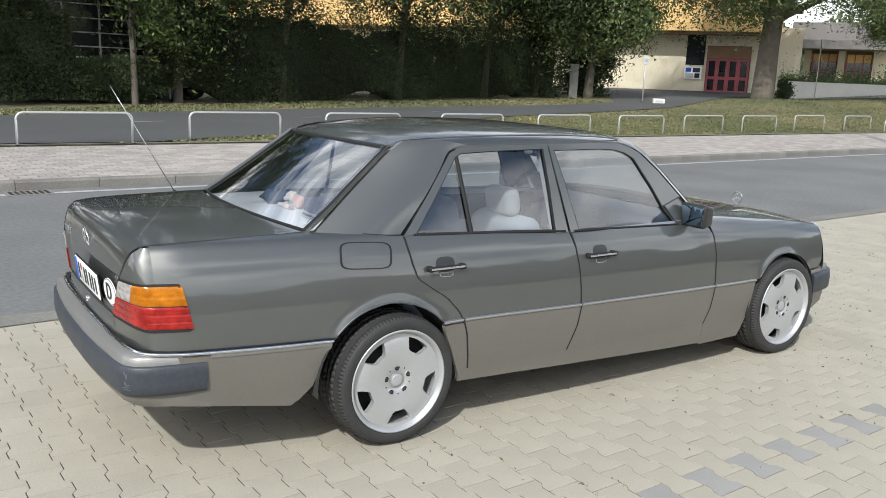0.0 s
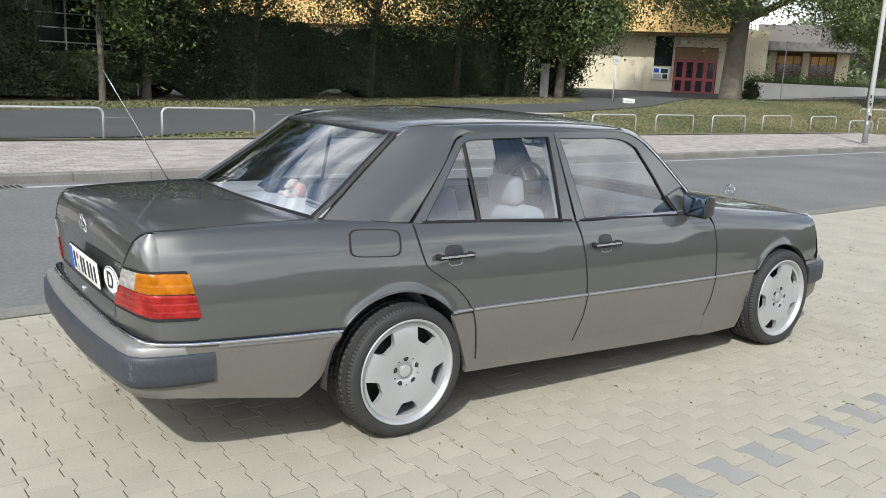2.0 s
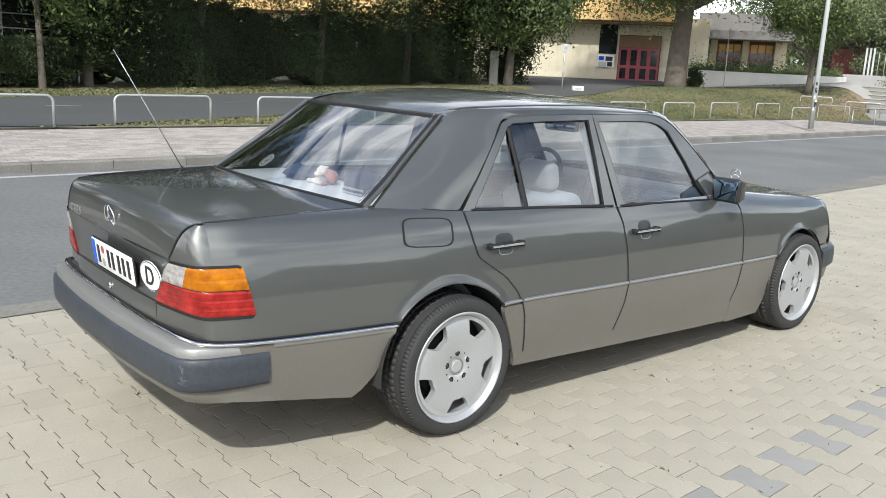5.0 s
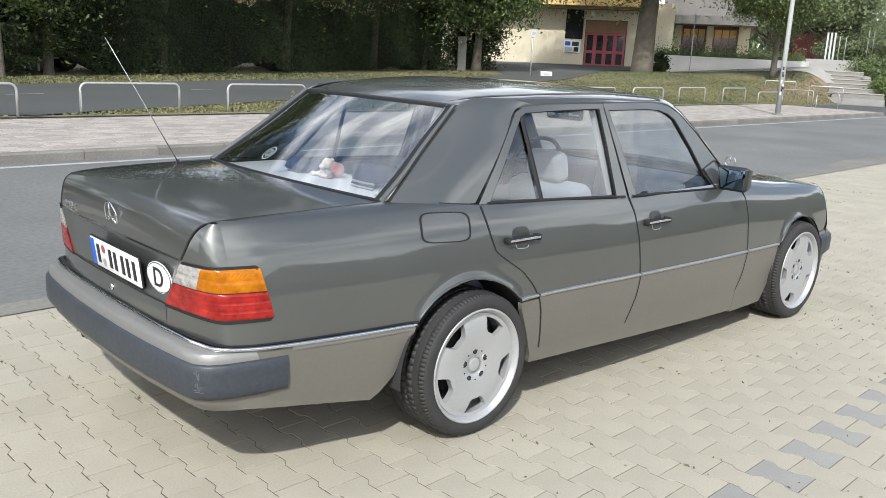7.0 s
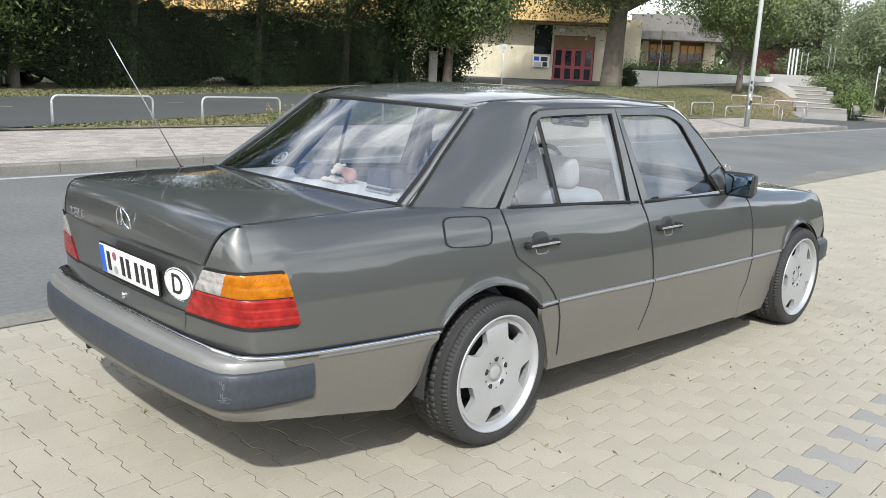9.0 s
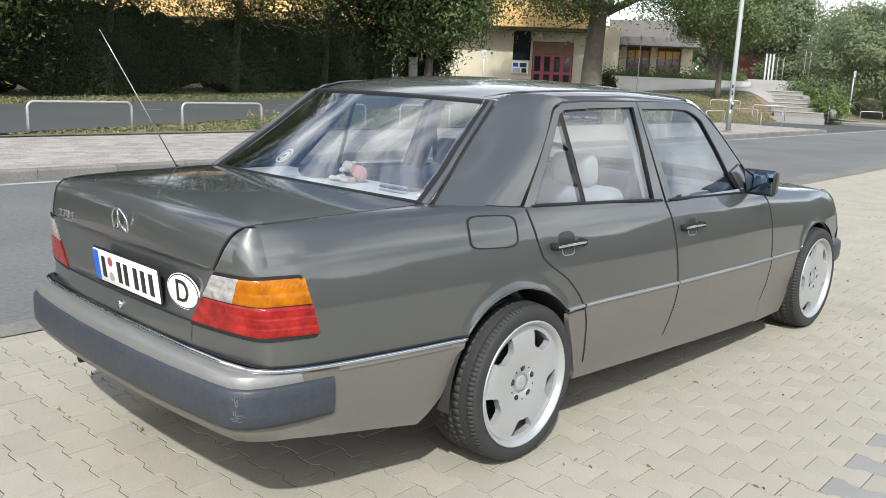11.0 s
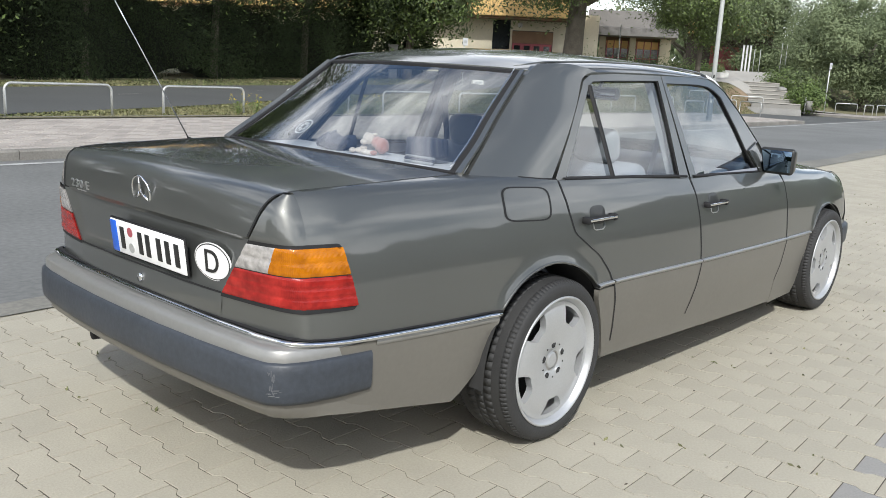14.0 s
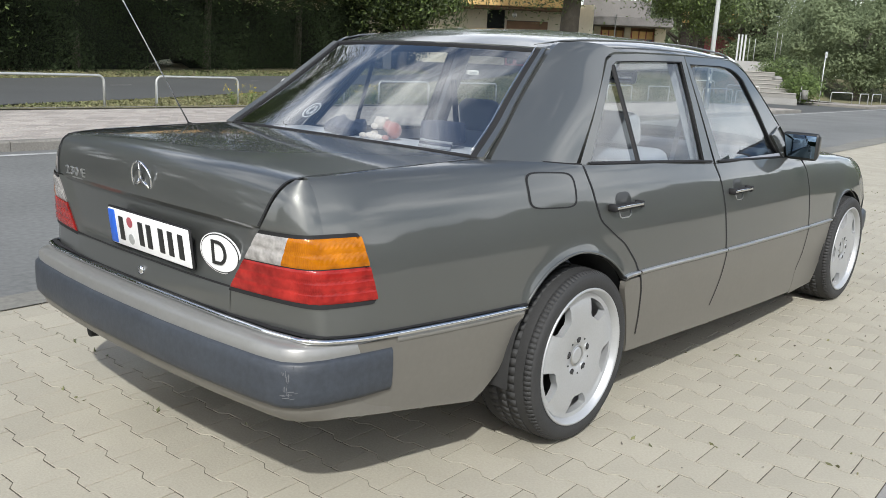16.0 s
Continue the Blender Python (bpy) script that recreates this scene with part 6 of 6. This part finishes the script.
# slim poles on the plaza, litter bin and stone at the steps
for k, (x, y, h_) in enumerate(((53.0, 18.9, 1.9), (53.17, 18.65, 1.8), (54.8, 21.4, 1.5), (55.05, 21.1, 1.5), (36.3, 20.75, 2.9))):
    fp = thing("slim_pole", "slim grey steel pole on the plaza", "pole", (x, y, ground_z(x, y)), "plaza poles")
    part("pole_shaft", tube([(0, 0, -.1), (0, 0, h_)], .024, 8), "polepaint", fp)
    part("pole_cap", tube([(0, 0, h_), (0, 0, h_ + .03)], .032, 8), "polepaint", fp)
lb = thing("litter_bin", "small grey metal litter bin beside the steps", "bin", (41.5, 12.75, .20))
part("bin_body", ring(((.0, 0), (.14, 0), (.16, .46), (.145, .46), (.13, .10)), 20), "concrete", lb)
part("bin_post", tube([(0, .2, -.1), (0, .2, .72)], .03, 8), "galv", lb)
for o in lb.children:
    if o.name.startswith("bin_body"):
        o.matrix_basis = Matrix.Translation((0, 0, .1)) @ Matrix.Rotation(radians(90), 4, "X")
sb = thing("rough_stone", "grey rough stone beside the steps", "stone", (44.25, 15.25, 1.12))
part("stone_body", blob((0, 0, .1), (.34, .24, .14), 3, .06), "concrete", sb)

# steps; treads paler than risers, the risers' shade being put into the colour
st = thing("outdoor_steps", "broad concrete garden steps up to the plaza", "steps", (40.55, 14.05, .37), rz=-68)
for k in range(6):
    part("step", box(-1.15 - .2 * k, 1.0 * k, -.5, 1.15 - .2 * k, 1.0 * k + 1.2, .2 * (k + 1) - .05, .015, 1), "concrete", st, smooth=False)
    part("step_nosing", box(-1.15 - .2 * k, 1.0 * k - .03, .2 * (k + 1) - .046, 1.15 - .2 * k, 1.0 * k + 1.0, .2 * (k + 1), .01, 1), "plaza", st, smooth=False)
part("step_approach", lip(sheet([[(x, y, z) for x in (-1.4, -.6, .6, 1.2)] for y, z in ((-.7, -.34), (-.4, -.22), (-.05, -.06))]), (0, 0, -.15)), "concrete", st, smooth=False)
# path rising from the steps across the plaza
rows = []
for k in steps(0, 11, 22):
    row = []
    for j in range(9):
        lat = -1.1 + (2.2 + .22 * k) * j / 8
        px_, py_ = 44.9 + .927 * k - .375 * lat, 17.0 + .375 * k + .927 * lat
        row.append((px_, py_, max(ground_z(px_, py_) + .03, 1.50 + .02 * k)))
    rows.append(row)
tagged(part("plaza_walk", sheet(rows), "plaza"), "pale concrete walk rising across the plaza", kind="structure")
# slim white posts at the top of the steps
wp0 = thing("white_post", "slim white square post above the steps", "post", (52.3, 21.1, 2.12), "white posts")
part("post_body", box(-.045, -.045, -.3, .045, .045, 1.75, .01, 1), "shell", wp0, smooth=False)
part("post_cap", box(-.052, -.052, 1.75, .052, .052, 1.78, .005, 1), "galv", wp0, smooth=False)
for k in (1, 2):
    copy_thing(wp0, Matrix.Translation((52.3 + .15 * k, 21.1 - .17 * k, 2.12)))
# another low building farther off
fb = thing("far_building", "distant low building with ochre fascia and red entrance", "building", (61.3, 26.3, 2.05), rz=-65)
part("far_wall", box(-3, 0, -.5, 3.2, .4, 3.0), "umber", fb, smooth=False)
part("far_fascia", box(-3, -1.0, 3.0, 3.2, .4, 4.2, .03, 1), "yellow", fb, smooth=False)
part("red_entrance", box(-1.2, -.2, 0, 1.4, -.01, 2.1), "reddoor", fb, smooth=False)
# glazed front glimpsed through the gap in the hedge
gb = thing("glazed_building", "dark glazed building front with pale window bars", "building", (4.9, 27.0, .3))
part("glazed_wall", box(-3.0, 0, -.3, 3.2, .3, 6.0), "window", gb, smooth=False)
for k in range(5):
    part("mullion", box(-2.4 + 1.15 * k, -.05, 0, -2.34 + 1.15 * k, -.002, 6.0), "galv", gb, smooth=False)
for k in range(9):
    part("transom_bar", box(-3.0, -.04, .75 + .46 * k, 3.2, -.003, .79 + .46 * k), "galv", gb, smooth=False)
# square pillar at the end of the hedge; its grey colour holds the trees' shade
gp0 = thing("gate_pillar", "square pale pillar at the hedge's end, greyed for tree shade", "pillar", (25.1, 25.66, .87), rz=-40)
part("pillar_shaft", box(-.19, -.19, -.2, .19, .19, 1.35, .02, 2), "concrete", gp0)
part("pillar_cap", box(-.22, -.22, 1.35, .22, .22, 1.41, .015, 2), "concrete", gp0)

# ---- paving stones: bone-shaped blocks locked into one another ----
PU, PV, PGAP = .1463, .2045, .0028
PT = Matrix.Rotation(radians(2.4), 4, "Z")


def bone(bm, cx, cv, dz, tilt=0.0):
    we, ww = PU / 2 + .0105 - PGAP, PU / 2 - .0105 - PGAP
    e = PV / 2 - PGAP * .7
    out = ((we, -e), (we, -.062), (ww, -.036), (ww, .036), (we, .062), (we, e), (-we, e), (-we, .062), (-ww, .036), (-ww, -.036), (-we, -.062), (-we, -e))
    low = [bm.verts.new((cx + u, cv + v, dz - .02)) for u, v in out]
    mid = [bm.verts.new((cx + u, cv + v, dz - .0012)) for u, v in out]
    top = [bm.verts.new((cx + u - math.copysign(.0009, u), cv + v - math.copysign(.0009, v), dz + tilt * u)) for u, v in out]
    n = len(out)
    for a, b in ((low, mid), (mid, top)):
        for i in range(n):
            bm.faces.new((a[i], a[(i + 1) % n], b[(i + 1) % n], b[i]))
    bm.faces.new(top)


apron = tagged(new("paved_apron"), "beige interlocking paving stones with sandy weedy joints", kind="structure")
apron.matrix_basis = PT.copy()
rng = random.Random(12)
shapes = []
for mt in ("paver", "paverd"):
    for k in range(3):
        bm = bmesh.new()
        bone(bm, 0, 0, 0, (k - 1) * .005)
        me = bpy.data.meshes.new("paving_stone")
        bm.to_mesh(me)
        bm.free()
        me.materials.append(M[mt])
        shapes.append(me)
far = bmesh.new()
U0, V0 = .646, -1.846
for i in range(-97, 133):
    for j in range(-38, 20):
        u, v = U0 + i * PU, V0 + j * PV + (PV / 2 if i % 2 else 0)
        across = v - u * math.tan(radians(.8))
        if across > V_ROAD + .12 or v < -9.3:
            continue
        dz = rng.uniform(-.0007, .0007)
        dark = j == 0 and i % 2 == 0
        if dark and -6 < i < 60 or (-1.2 < u < 2.9 and -2.35 < v < -.85):
            o = new("paving_stone", shapes[(3 if dark else 0) + rng.randrange(3)])
            o.parent = apron
            o.matrix_basis = Matrix.Translation((u, v, dz)) @ Matrix.Rotation(rng.uniform(-.008, .008), 4, "Z")
        else:
            bone(far, u, v, dz, rng.uniform(-.005, .005))
f = part("paving_field", far, "pavers", apron, smooth=False, kind="stuff")

# small setts of the far footway
fw = bmesh.new()
for i in range(-30, 133):
    for j in range(26):
        u = i * .24 + (.12 if j % 2 else 0)
        v = V_WALK + .01 + j * .166
        if v + .16 > V_EDGE or u < -6:
            continue
        z = .120 + rng.uniform(-.0015, .0015)
        a = [fw.verts.new((u + du, v + dv, zz)) for zz, s2 in ((z - .012, 0), (z, .006)) for du, dv in ((s2, s2), (.230 - s2, s2), (.230 - s2, .155 - s2), (s2, .155 - s2))]
        for q in ((0, 1, 5, 4), (1, 2, 6, 5), (2, 3, 7, 6), (3, 0, 4, 7), (4, 5, 6, 7)):
            fw.faces.new([a[k] for k in q])
ft = part("footway_setts", fw, "walkway", smooth=False)
ft.matrix_basis = RT.copy()
tagged(ft, "pinkish grey footway setts in rows", "paving", kind="stuff")

# gully grate in the road's edge
gul = thing("gully_grate", "rusty iron gully grate at the kerb", "grate", rd(-.15, V_KERB - .42, .008), rz=YAW)
part("grate_frame", box(-.02, -.02, -.004, .52, .34, .004), "kerb", gul, smooth=False)
for k in range(7):
    part("grate_slot", box(.03 + .068 * k, .03, .004, .065 + .068 * k, .29, .0075), "black", gul, smooth=False)

# weeds and crumbs in the joints
wp = np.random.default_rng(31)
n = 4200
ci = wp.integers(-30, 60, n)
vv = wp.uniform(-3.4, 1.7, n)
clump = np.sin(vv * 5.1 + ci * 1.7) + np.sin(ci * .63 + vv * 2.2) > .95
uu = U0 + (ci + .5) * PU + wp.normal(0, .006, n)
pts = np.stack([uu, vv, np.full(n, .003)], 1)[clump]
pts = np.array([tuple(PT @ Vector(p)) for p in pts])
w = leaves("joint_weeds", pts, "blade", .012, 6)
tagged(w, "tiny dry weeds in the paving joints", "weeds", kind="stuff")
crumbs = []
for k in range(150):
    crumbs.append(rd(wp.uniform(-.5, 7), wp.uniform(-2.2, 0.0) if k % 2 else wp.uniform(-2.0, -.9), .004))
w = leaves("fallen_leaves", crumbs, "bark", .009, 16)
tagged(w, "scattered dry leaf scraps on the paving", "leaves", kind="stuff")

# tufts of grass over the verge and along its edges
gp = np.random.default_rng(5)
n = 62000
x = gp.uniform(1.5, 42, n)
vg = 12.15 + gp.gamma(1.4, 2.6, n)
xy = np.array([rd(a, b)[:2] for a, b in zip(x, vg)])
ya = np.interp(xy[:, 0], *ROAD_NEAR)
ok = xy[:, 1] < ya
xy = xy[ok]
base = np.array([(a, b, ground_z(a, b) + .03) for a, b in xy])
w = leaves("grass_tufts", base, "blade", .036, 7)
tagged(w, "dry green and straw grass on the bank", "grass", kind="stuff")
n = 12000
x = gp.uniform(-25, 25, n)
y = np.interp(x, (-45, .84, 5.5, 11.6, 21.6, 25), (17.5, 19.6, 21.6, 22.5, 22.3, 22.8)) + gp.uniform(.02, 2.6, n)
base = np.array([(a, b, ground_z(a, b) + .03) for a, b in zip(x, y)])
w = leaves("roadside_grass", base, "blade", .055, 8)
tagged(w, "dry grass strip in front of the hedge", "grass", kind="stuff")
